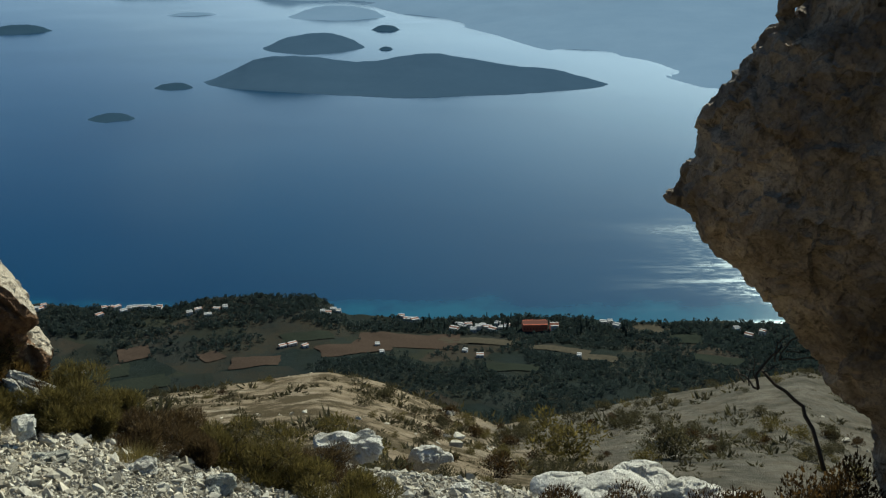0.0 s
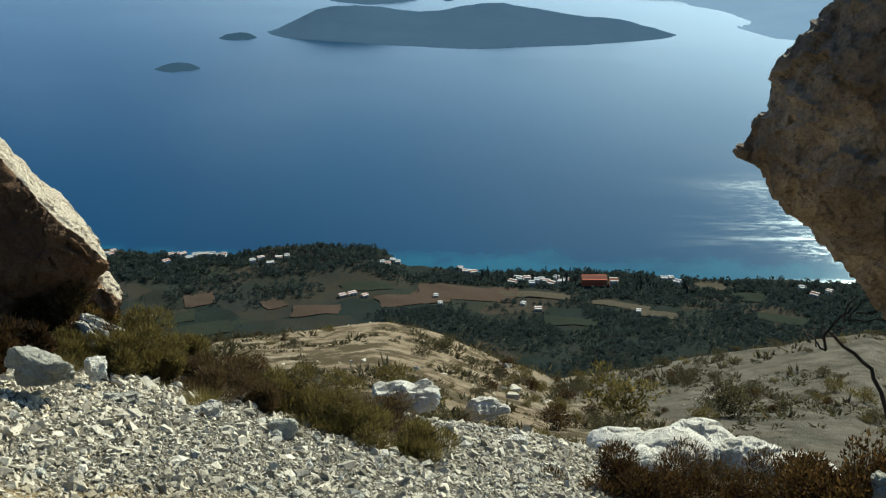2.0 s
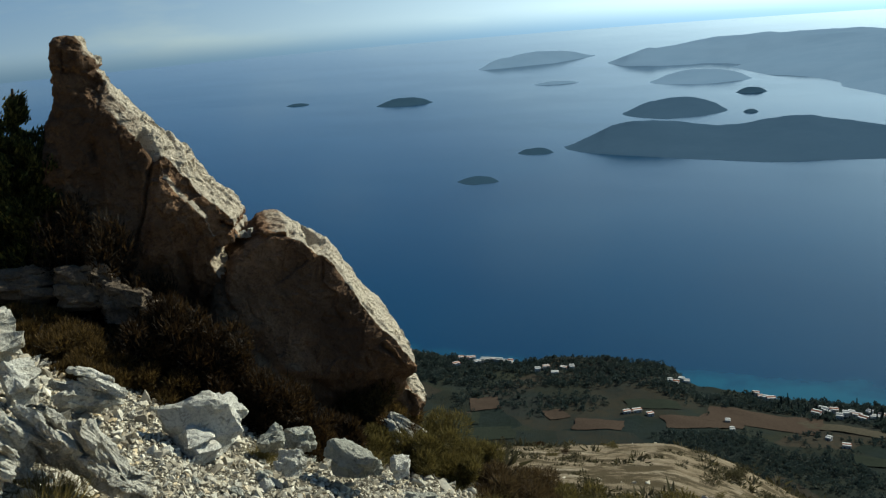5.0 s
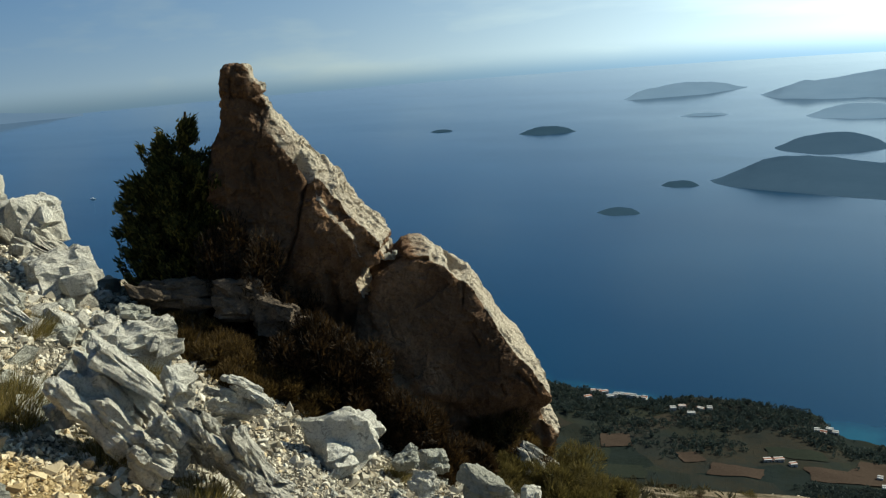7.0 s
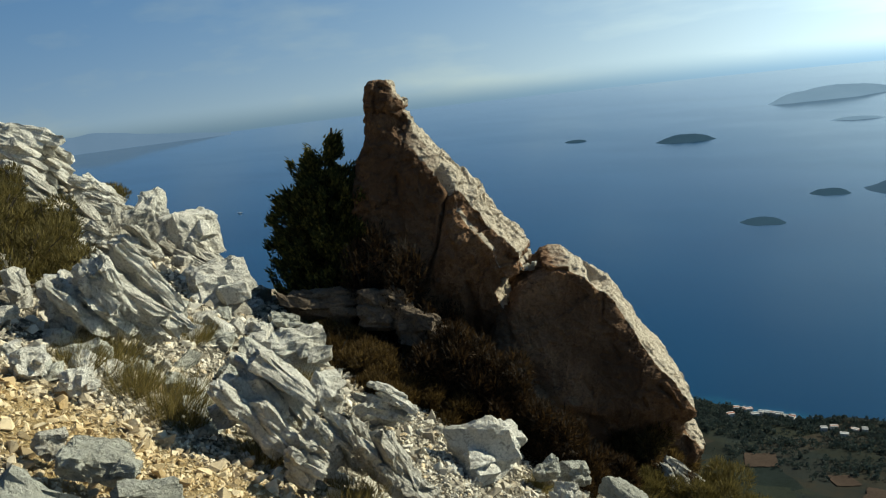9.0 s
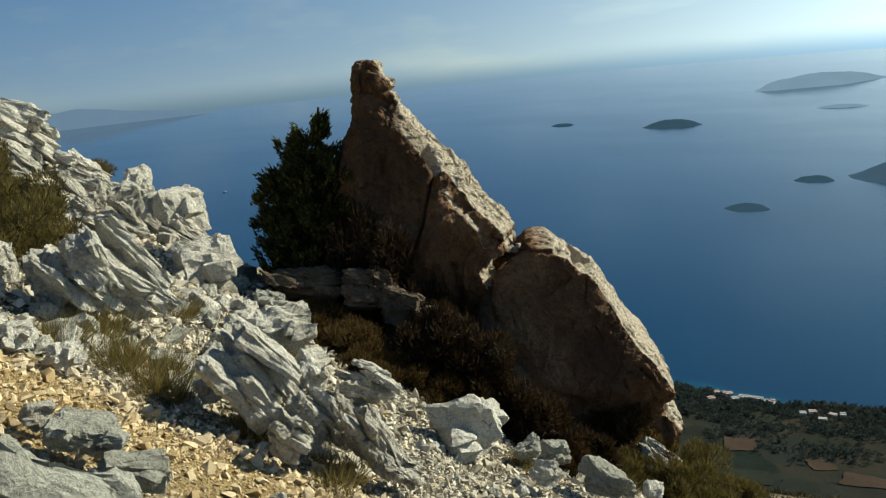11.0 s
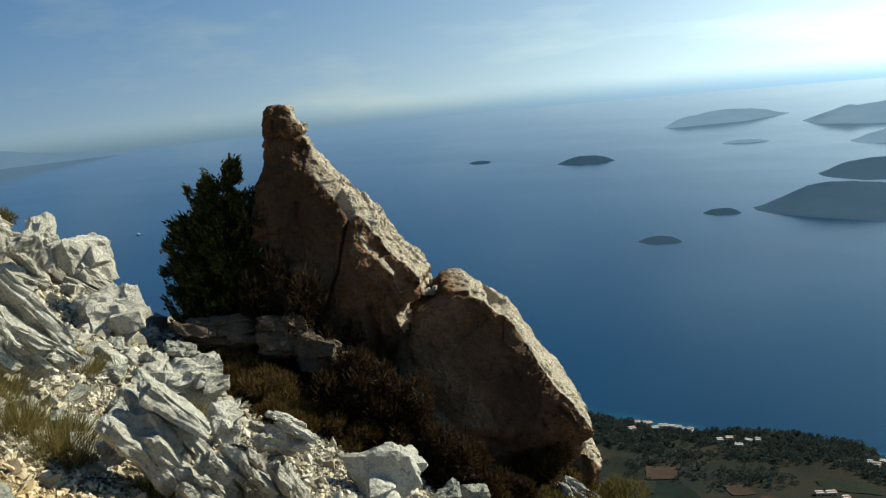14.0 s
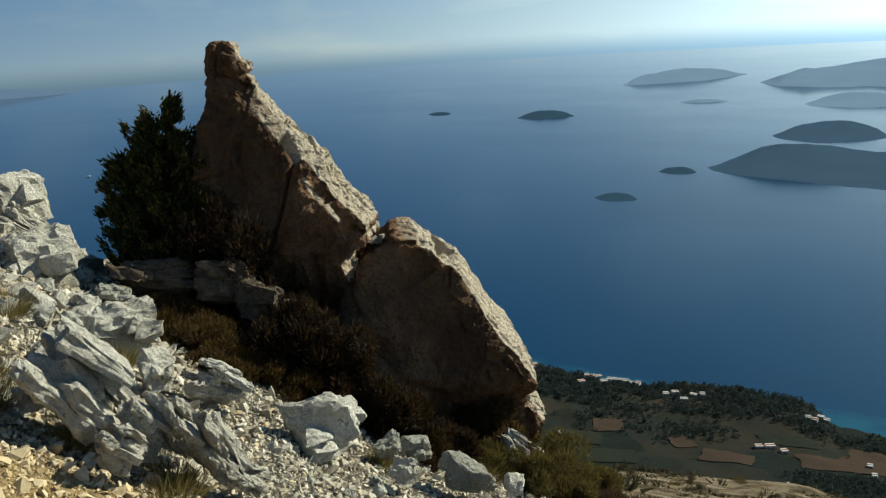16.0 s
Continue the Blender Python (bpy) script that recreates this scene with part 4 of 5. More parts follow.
boulder(51.9, 3.37, -1.42, 0.31, 0.18, 0.14, 58, PALE)
boulder(50.4, 3.50, -1.50, 0.26, 0.17, 0.13, 65, PALE)
boulder(48.5, 3.34, -1.52, 0.32, 0.18, 0.13, 58, PALE)
boulder(69.2, 2.25, -0.99, 0.45, 0.24, 0.19, 22, GREY)
boulder(67.1, 2.75, -1.03, 0.24, 0.16, 0.12, 25, GREY)
boulder(64.6, 2.58, -1.13, 0.23, 0.15, 0.12, 12, GREY)
boulder(69.3, 3.55, -0.88, 0.14, 0.12, 0.13, 0, PALE)
boulder(66.9, 3.47, -0.98, 0.13, 0.10, 0.12, 0, PALE)
boulder(41.1, 4.41, -2.0, 0.42, 0.36, 0.30, 0, PALE)
boulder(36.9, 4.64, -2.31, 0.17, 0.14, 0.13, 0, GREY)
boulder(34.9, 4.86, -2.45, 0.18, 0.15, 0.16, 0, GREY)
boulder(31.6, 4.59, -2.49, 0.31, 0.24, 0.18, 15, GREY)
boulder(35.8, 4.27, -2.27, 0.14, 0.11, 0.16, 0, PALE)
boulder(27.9, 5.62, -2.93, 0.37, 0.22, 0.17, 50, PALE)
boulder(28.2, 4.99, -2.80, 0.14, 0.11, 0.17, 0, PALE)
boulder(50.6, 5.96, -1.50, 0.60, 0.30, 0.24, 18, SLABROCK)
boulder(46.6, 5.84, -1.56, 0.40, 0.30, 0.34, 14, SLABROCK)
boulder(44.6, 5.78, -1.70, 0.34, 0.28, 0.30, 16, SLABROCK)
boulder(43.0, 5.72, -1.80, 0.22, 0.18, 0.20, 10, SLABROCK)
boulder(53.3, 5.72, -1.52, 0.23, 0.15, 0.11, 15, GREY)
boulder(46.1, 6.40, -2.04, 0.23, 0.15, 0.12, 15, GREY)
boulder(47.7, 3.31, -1.59, 0.28, 0.14, 0.11, 50, PALE)
boulder(45.9, 3.32, -1.71, 0.19, 0.11, 0.08, 45, PALE)
boulder(58.6, 3.54, -1.27, 0.12, 0.10, 0.13, 0, PALE)
boulder(69.3, 2.88, -0.98, 0.10, 0.08, 0.11, 0, PALE)
boulder(32.2, 4.91, -2.72, 0.11, 0.09, 0.16, 0, GREY)
boulder(27.2, 4.74, -2.92, 0.25, 0.14, 0.11, 0, GREY)
boulder(21.5, 4.83, -3.18, 0.22, 0.18, 0.16, 0, PALE)
boulder(16.1, 4.85, -3.41, 0.21, 0.17, 0.19, 0, GREY)
boulder(6.8, 9.69, -6.47, 0.96, 0.48, 0.37, 0, PALE)
boulder(0.8, 10.12, -6.95, 0.59, 0.34, 0.26, 0, PALE)
boulder(-28.8, 5.57, -3.95, 0.34, 0.27, 0.24, 0, GREY)
boulder(-1.8, 6.86, -5.10, 0.22, 0.18, 0.17, 0, PALE)
boulder(-0.2, 8.40, -6.21, 0.47, 0.25, 0.19, 10, PALE)
boulder(5.2, 9.06, -6.08, 0.31, 0.25, 0.23, 0, PALE)
boulder(58.9, 7.4, -1.08, 0.34, 0.3, 0.32, 0, PALE)



def pale_outcrop():
    """Smooth rounded humps of bare limestone at the lower edge of the scree, grown together."""
    bm = bmesh.new()
    for az, r, up, w, d, h, turn in ((-10.2, 8.7, -6.46, 1.0, 0.8, 0.44, 10), (-13.6, 8.6, -6.30, 1.1, 0.9, 0.50, -14), (-15.8, 8.9, -6.36, 0.9, 0.8, 0.56, 8), (-18.4, 8.8, -6.36, 0.7, 0.7, 0.46, -20), (-20.6, 9.0, -6.48, 0.7, 0.6, 0.42, 12), (-12.0, 8.2, -6.22, 0.8, 0.5, 0.30, 0), (-23.0, 9.1, -6.5, 0.8, 0.6, 0.4, 5)):
        m = bearing_frame(az, r) @ Matrix.Translation((0, 0, up)) @ Matrix.Rotation(radians(turn), 4, "Y") @ Matrix.Rotation(radians(-12), 4, "X") @ Matrix.Diagonal((w, d, h, 1))
        bmesh.ops.create_icosphere(bm, subdivisions=3, radius=0.5, matrix=m)
    ob = new("limestone_outcrop", sculpt("limestone_outcrop", bm, 0.022, PALE, 83, 0.04, 0.012, 0.03, 1.0, 0.005, 0.06, ((14, 0.10, 0.03), (90, 0.1, 0.010))))
    tagged(ob, "smooth rounded pale limestone outcrop at the edge of the scree", "rock")


pale_outcrop()

RIDGE_RNG = np.random.default_rng(19)
for k in range(15):
    az, r = RIDGE_RNG.uniform(57.5, 69.5), RIDGE_RNG.uniform(4.7, 8.6)
    long = RIDGE_RNG.uniform(0.26, 0.6)
    x, y = -math.sin(radians(az)) * r, math.cos(radians(az)) * r
    boulder(az, r, height(x, y) + RIDGE_RNG.uniform(0.02, 0.16), long, long * 0.5, long * RIDGE_RNG.uniform(0.4, 0.6), int(RIDGE_RNG.uniform(24, 50)), PALE)

# ---- loose stones ----


def hull_base(rng, points=13, flat_by=0.6, boxy=False):
    bm = bmesh.new()
    for k in range(points):
        p = rng.normal(0, 1, 3)
        p = p / np.linalg.norm(p) * rng.uniform(0.75, 1.0)
        if boxy:
            p = np.array([(k & 1) * 2 - 1, (k >> 1 & 1) * 2 - 1, (k >> 2 & 1) * 2 - 1]) * rng.uniform(0.5, 1.0, 3)
        bm.verts.new((p[0] * 0.5, p[1] * 0.5 * rng.uniform(0.7, 1), p[2] * 0.5 * flat_by))
    bmesh.ops.convex_hull(bm, input=bm.verts)
    bmesh.ops.delete(bm, geom=[v for v in bm.verts if not v.link_faces], context="VERTS")
    bmesh.ops.triangulate(bm, faces=bm.faces)
    bm.verts.index_update()
    out = np.array([v.co for v in bm.verts]), np.array([[v.index for v in f.verts] for f in bm.faces])
    bm.free()
    return out


def bearing_xy(az, r):
    a = np.radians(az)
    return -np.sin(a) * r, np.cos(a) * r


def scree():
    rng = np.random.default_rng(11)
    bases = [hull_base(rng, 9, rng.uniform(0.5, 0.85)) for k in range(40)]
    bases = [(v, f) for v, f in bases if len(f) == 14]
    n = 140000
    az, r = rng.uniform(-14, 73, n), 1.6 * np.exp(rng.uniform(0, math.log(6.2), n))
    # thinner where the viewpoint itself stands
    some = rng.random(n) < 0.08
    az, r = np.where(some, rng.uniform(-180, 180, n), az), np.where(some, rng.uniform(0.3, 6.0, n), r)
    x, y = bearing_xy(az, r)
    edge = np.interp(az, EDGE_AZ, EDGE)
    clump = fbm(flat(x * 1.3, y * 1.3), 3, 77)
    track = np.abs(-0.66 * x + 0.75 * y - 2.75) < 0.16
    keep = (y > -2.9) & (r < edge * 1.12) & (clump > -0.62 + rng.uniform(-0.2, 0.2, n)) & (~track | (rng.random(n) < 0.85))
    x, y, r, az = x[keep], y[keep], r[keep], az[keep]
    n = len(x)
    size = np.where(rng.random(n) < 0.10, 2.2, 1.0) * np.clip(np.exp(rng.normal(0, 0.55, n)), 0.35, 2.2) * np.interp(r, [1.5, 3.0, 6.0, 9.0], [0.0105, 0.0165, 0.028, 0.038])
    sizes = size[:, None] * rng.uniform(0.65, 1.5, (n, 3))
    z = land(x, y) + size * 0.1
    me = many("scree", bases, np.stack([x, y, z], -1), spins(n, rng), sizes, STONE, rng)
    tagged(new("scree", me), "loose pale limestone gravel and broken stones", "gravel", kind="stuff")
    # larger stones, one by one
    shared = []
    for k in range(12):
        me = shard_mesh(1.0, 0.9, 0.7, 5, PALE if k % 3 else GREY, 300 + k, False)
        me.name = "stone"
        shared.append(me)
    for k in range(290):
        if k < 150:
            a, q, s = rng.uniform(54, 71), rng.uniform(3.6, 8.2), rng.uniform(0.06, 0.2)
        else:
            a, q, s = rng.uniform(-4, 66), rng.uniform(2.4, 6.4), math.exp(rng.normal(math.log(0.06), 0.3))
        px, py = bearing_xy(a, q)
        ob = new("stone", shared[k % 12])
        ob.matrix_world = Matrix.Translation((px, py, height(px, py) + s * 0.16)) @ Euler((rng.normal(0, 0.5), rng.normal(0, 0.5), rng.uniform(0, 6.28))).to_matrix().to_4x4() @ Matrix.Diagonal((s * 1.2, s, s * rng.uniform(0.7, 1.1), 1))
        tagged(ob, "broken limestone lump lying on the scree", "stone", "scree stones")


scree()

# ---- plants ----


def blades(rng, n, place, lean, long, wide, up=0.6):
    """n leaf blades at place(n) -> points and outward directions; each a slim triangle."""
    p, out = place(n)
    d = out * lean + rng.normal(0, 0.35, (n, 3))
    d[:, 2] += up
    d /= np.linalg.norm(d, axis=1)[:, None]
    side = np.cross(d, rng.normal(0, 1, (n, 3)))
    side /= np.linalg.norm(side, axis=1)[:, None] + 1e-6
    l, w = long * rng.uniform(0.6, 1.3, n)[:, None], wide * rng.uniform(0.6, 1.3, n)[:, None]
    v = np.stack([p - side * w / 2, p + side * w / 2, p + d * l], 1).reshape(-1, 3)
    return v, np.arange(3 * n).reshape(-1, 3)


def tri_mesh(name, v, f, material):
    return many(name, [(v, f)], np.zeros((1, 3)), np.eye(3)[None], np.ones((1, 3)), material, np.random.default_rng(0))


def tube(bm, pts, r0, r1, sides=6):
    rings = []
    for k, p in enumerate(pts):
        a, b = Vector(pts[max(k - 1, 0)]), Vector(pts[min(k + 1, len(pts) - 1)])
        q = (b - a).to_track_quat("Z", "Y").to_matrix()
        r = r0 + (r1 - r0) * k / (len(pts) - 1)
        rings.append([bm.verts.new(Vector(p) + q @ Vector((math.cos(6.2832 * j / sides) * r, math.sin(6.2832 * j / sides) * r, 0))) for j in range(sides)])
    for p, q in zip(rings, rings[1:]):
        for j in range(sides):
            bm.faces.new((p[j], p[(j + 1) % sides], q[(j + 1) % sides], q[j]))
    bm.faces.new(rings[-1])
    bm.faces.new(rings[0][::-1])


def stems(rng, n, w, h, r=0.006):
    bm = bmesh.new()
    for _ in range(n):
        a, s = rng.uniform(0, 6.283), rng.uniform(0.2, 0.85)
        pts = [(0.08 * w * math.cos(a), 0.08 * w * math.sin(a), -0.06)]
        for k in (0.35, 0.7, 1.0):
            pts.append((w / 2 * s * k * math.cos(a) + rng.normal(0, 0.02), w / 2 * s * k * math.sin(a) + rng.normal(0, 0.02), h * k * rng.uniform(0.75, 1.0)))
        tube(bm, pts, r, r * 0.3, 5)
    return bm


def shrub_meshes(rng, w, h, leafmat, leaves, long=0.035, wide=0.012, up=0.7):
    lobes = rng.normal(0, 0.42, (16, 3)) * np.array([w / 2, w / 2, 0])
    lobes[:, 2] = rng.uniform(0.15, 0.8, 16) * h

    def place(n):
        k = rng.integers(0, 16, n)
        d = rng.normal(0, 1, (n, 3))
        d /= np.linalg.norm(d, axis=1)[:, None]
        p = lobes[k] + d * np.array([w * 0.2, w * 0.2, h * 0.27]) * rng.uniform(0.35, 1.08, n)[:, None] ** 0.6
        p[:, 2] = np.maximum(p[:, 2], 0.0)
        return p, d

    v, f = blades(rng, leaves, place, 0.7, long, wide, up)
    return tri_mesh("foliage", v, f, leafmat), from_bmesh("branchwork", stems(rng, 12, w, h), BARK)


PLANT_RNG = np.random.default_rng(23)


def shrub(az, r, w, h, leafmat, label, name="shrub", leaves=2600, long=0.04, wide=0.011, up=0.8, group="shrubs"):
    x, y = bearing_xy(az, r)
    base = new(name)
    base.matrix_world = Matrix.Translation((x, y, height(x, y) - 0.02))
    fol, stm = shrub_meshes(PLANT_RNG, w, h, leafmat, leaves, long, wide, up)
    part("foliage", fol, base)
    part("branchwork", stm, base)
    return tagged(base, label, "shrub", group)


RUSSET = leaf_material("russet_heath_leaf", (0.0, (0.04, 0.025, 0.011)), (0.6, (0.078, 0.05, 0.022)), (1.0, (0.13, 0.09, 0.04)))
HEATH = leaf_material("withered_heath_leaf", (0.0, (0.032, 0.020, 0.006)), (0.6, (0.07, 0.043, 0.013)), (1.0, (0.15, 0.095, 0.03)))
GLOOM = leaf_material("shade_dark_undergrowth_leaf", (0.0, (0.012, 0.007, 0.003)), (0.6, (0.026, 0.015, 0.006)), (1.0, (0.06, 0.034, 0.013)))
OLIVE = leaf_material("olive_shrub_leaf", (0.0, (0.056, 0.044, 0.012)), (0.6, (0.105, 0.082, 0.024)), (1.0, (0.185, 0.142, 0.044)))
for az, r, w, h in ((26.9, 5.4, 0.42, 0.30), (24.0, 5.5, 0.36, 0.2), (21.0, 5.5, 0.5, 0.24), (17.9, 5.5, 0.36, 0.17), (30.0, 5.5, 0.34, 0.24), (25.6, 5.75, 0.5, 0.40), (22.9, 5.9, 0.4, 0.3), (19.2, 5.9, 0.5, 0.22)):
    shrub(az, r, w, h, (OLIVE, RUSSET)[int(az) % 2 * int(az < 25)], "olive-brown feathery broom shrub at the edge of the scree", leaves=13000, long=0.04, wide=0.005, up=0.7)
for az, r, w, h in ((13.7, 5.4, 0.6, 0.26), (10.3, 5.3, 0.52, 0.24), (6.3, 5.3, 0.55, 0.24), (11.9, 5.7, 0.5, 0.22), (8.0, 5.9, 0.58, 0.24), (15.6, 5.6, 0.45, 0.26)):
    shrub(az, r, w, h, (OLIVE, OLIVE, RUSSET)[int(az) % 3], "dry brown heath cushion on the scree's lower edge", leaves=10000, long=0.038, wide=0.0055, up=0.7)
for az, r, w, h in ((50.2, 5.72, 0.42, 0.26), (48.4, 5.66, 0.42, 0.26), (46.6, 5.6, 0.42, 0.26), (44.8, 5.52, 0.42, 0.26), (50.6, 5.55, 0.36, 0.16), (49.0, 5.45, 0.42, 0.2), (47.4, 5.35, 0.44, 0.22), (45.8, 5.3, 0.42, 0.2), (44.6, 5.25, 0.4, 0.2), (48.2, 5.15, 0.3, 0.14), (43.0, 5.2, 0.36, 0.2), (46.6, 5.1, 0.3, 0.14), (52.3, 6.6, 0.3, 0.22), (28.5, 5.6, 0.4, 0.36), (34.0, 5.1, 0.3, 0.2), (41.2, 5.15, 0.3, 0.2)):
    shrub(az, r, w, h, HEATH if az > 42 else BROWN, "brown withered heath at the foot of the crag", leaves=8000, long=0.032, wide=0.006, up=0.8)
# undergrowth made near black and tall to give the crag foot its deep shade
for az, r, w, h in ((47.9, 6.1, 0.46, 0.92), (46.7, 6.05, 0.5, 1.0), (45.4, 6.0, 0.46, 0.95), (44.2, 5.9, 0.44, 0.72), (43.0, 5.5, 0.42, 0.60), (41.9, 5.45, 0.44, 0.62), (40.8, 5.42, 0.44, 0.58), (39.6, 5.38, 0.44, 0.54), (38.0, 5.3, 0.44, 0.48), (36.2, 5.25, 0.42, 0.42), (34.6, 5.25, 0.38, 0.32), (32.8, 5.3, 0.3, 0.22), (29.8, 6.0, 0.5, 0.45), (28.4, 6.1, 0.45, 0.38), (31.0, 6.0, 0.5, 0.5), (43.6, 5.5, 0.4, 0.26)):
    shrub(az, r, w, h, HEATH if az < 31.3 else GLOOM, "dense dark undergrowth standing in for shade at the crag's foot", leaves=8000, long=0.05, wide=0.010, up=0.5)
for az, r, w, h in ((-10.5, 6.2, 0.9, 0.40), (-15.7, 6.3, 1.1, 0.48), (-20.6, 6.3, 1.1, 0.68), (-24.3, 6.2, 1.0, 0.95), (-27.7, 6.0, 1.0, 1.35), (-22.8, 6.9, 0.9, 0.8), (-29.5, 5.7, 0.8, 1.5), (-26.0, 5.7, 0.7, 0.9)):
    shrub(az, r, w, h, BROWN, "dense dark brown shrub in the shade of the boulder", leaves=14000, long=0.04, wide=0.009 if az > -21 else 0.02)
for az, r, w, h in ((67.3, 5.3, 0.6, 0.26), (66.8, 6.0, 0.5, 0.24), (62.6, 8.6, 0.4, 0.2), (68.6, 6.6, 0.4, 0.25), (69.5, 5.5, 0.5, 0.28), (68.2, 4.9, 0.5, 0.3), (69.8, 5.0, 0.5, 0.3), (67.6, 5.7, 0.5, 0.28), (69.3, 6.2, 0.5, 0.25), (65.9, 5.2, 0.35, 0.18)):
    shrub(az, r, w, h, OLIVE, "olive-brown scrub on the stony ridge", leaves=5000, long=0.04, wide=0.007)


def grass_tuft(az, r, w, h):
    x, y = bearing_xy(az, r)
    rng = PLANT_RNG

    def place(n):
        a, q = rng.uniform(0, 6.283, n), rng.random(n) ** 0.7 * w * 0.62
        p = np.stack([q * np.cos(a), q * np.sin(a), 0 * q - 0.02], -1)
        return p, np.stack([np.cos(a), np.sin(a), 0 * a], -1) * (q / (w * 0.62))[:, None]

    v, f = blades(rng, 1000, place, 1.0, h * 0.85, 0.0028, 1.0)
    ob = new("grass_tuft", tri_mesh("grass_tuft", v, f, GRASS))
    ob.matrix_world = Matrix.Translation((x, y, height(x, y)))
    tagged(ob, "tuft of dry yellow grass between the stones", "grass", "grass tufts")


for az, r, w, h in ((62.7, 3.67, 0.33, 0.18), (64.0, 3.8, 0.2, 0.16), (61.4, 3.6, 0.2, 0.18), (57.0, 3.44, 0.2, 0.15), (52.0, 3.2, 0.26, 0.13), (59.6, 4.9, 0.2, 0.15), (56.8, 4.07, 0.15, 0.17), (54.1, 4.6, 0.2, 0.14), (51.7, 6.4, 0.26, 0.18), (67.1, 3.87, 0.22, 0.14), (65.5, 4.0, 0.3, 0.2), (31.0, 5.2, 0.2, 0.16), (22.0, 5.0, 0.2, 0.14), (38.0, 4.6, 0.14, 0.1)):
    grass_tuft(az, r, w, h)


def juniper():
    rng = np.random.default_rng(5)
    x, y = bearing_xy(50.2, 6.55)
    base = new("juniper_tree")
    base.matrix_world = Matrix.Translation((x, y, height(x, y) - 0.03)) @ Matrix.Rotation(radians(50.2), 4, "Z")
    bm = bmesh.new()
    tube(bm, [(0.06, 0, -0.05), (0.08, 0, 0.4), (0.10, 0.02, 0.9), (0.17, 0, 1.3), (0.21, 0, 1.55)], 0.05, 0.008, 9)
    part("trunk", from_bmesh("trunk", bm, BARK), base)
    # sprays gathered in upward lumps
    lumps, n = 90, 90 * 12
    t = (np.arange(lumps) + 0.5) / lumps
    hgt = 0.16 + t**0.85 * 1.1
    half = np.interp(hgt, [0.1, 0.4, 0.75, 1.0, 1.2, 1.35], [0.30, 0.40, 0.42, 0.33, 0.22, 0.08])
    a = np.arange(lumps) * 2.4
    q = np.sqrt(rng.uniform(0.1, 1.0, lumps)) * half
    core = np.stack([q * np.cos(a) + np.interp(hgt, [0, 0.75, 1.2, 1.5], [0.16, 0.11, 0.14, 0.2]), q * np.sin(a), hgt], -1)
    core[-9:] = [(0.20, 0, 1.38), (0.22, 0, 1.47), (0.17, 0.03, 1.28), (0.02, 0, 1.36), (0.03, 0.05, 1.26), (0.40, 0, 1.22), (0.41, 0.02, 1.12), (-0.20, 0, 1.06), (-0.30, 0.0, 0.78)]
    big = np.where(hgt > 1.1, 0.05, 0.085)
    big[-9:] = (0.028, 0.018, 0.05, 0.03, 0.05, 0.028, 0.04, 0.04, 0.05)
    which = np.repeat(np.arange(lumps), 12)
    tips = core[which] + rng.normal(0, 1, (n, 3)) * big[which][:, None] * np.array([1, 1, 1.15])
    for k in range(0, n, 20):
        bm = bmesh.new()
        z0 = max(0.08, tips[k, 2] - 0.35)
        mid = tips[k] * np.array([0.5, 0.5, 1]) - np.array([0, 0, 0.12])
        tube(bm, [(0.02, 0, z0), tuple(mid), tuple(tips[k])], 0.012, 0.003, 5)
        part("limb", from_bmesh("limb", bm, BARK), base)

    def place(m):
        k = rng.integers(0, n, m)
        out = (tips[k] - np.array([0.12, 0, 0])) * np.array([1, 1, 0])
        out /= np.linalg.norm(out, axis=1)[:, None] + 1e-6
        s = rng.random(m)[:, None]
        p = tips[k] - np.array([0, 0, 0.07]) * s - out * 0.03 * s + rng.normal(0, 0.017, (m, 3))
        return p, out

    v, f = blades(rng, 60000, place, 0.6, 0.04, 0.020, 0.9)
    part("crown", tri_mesh("crown", v, f, JUNIPER), base)
    tagged(base, "dark green bushy juniper tree with a pointed top beside the crag", "tree")


juniper()


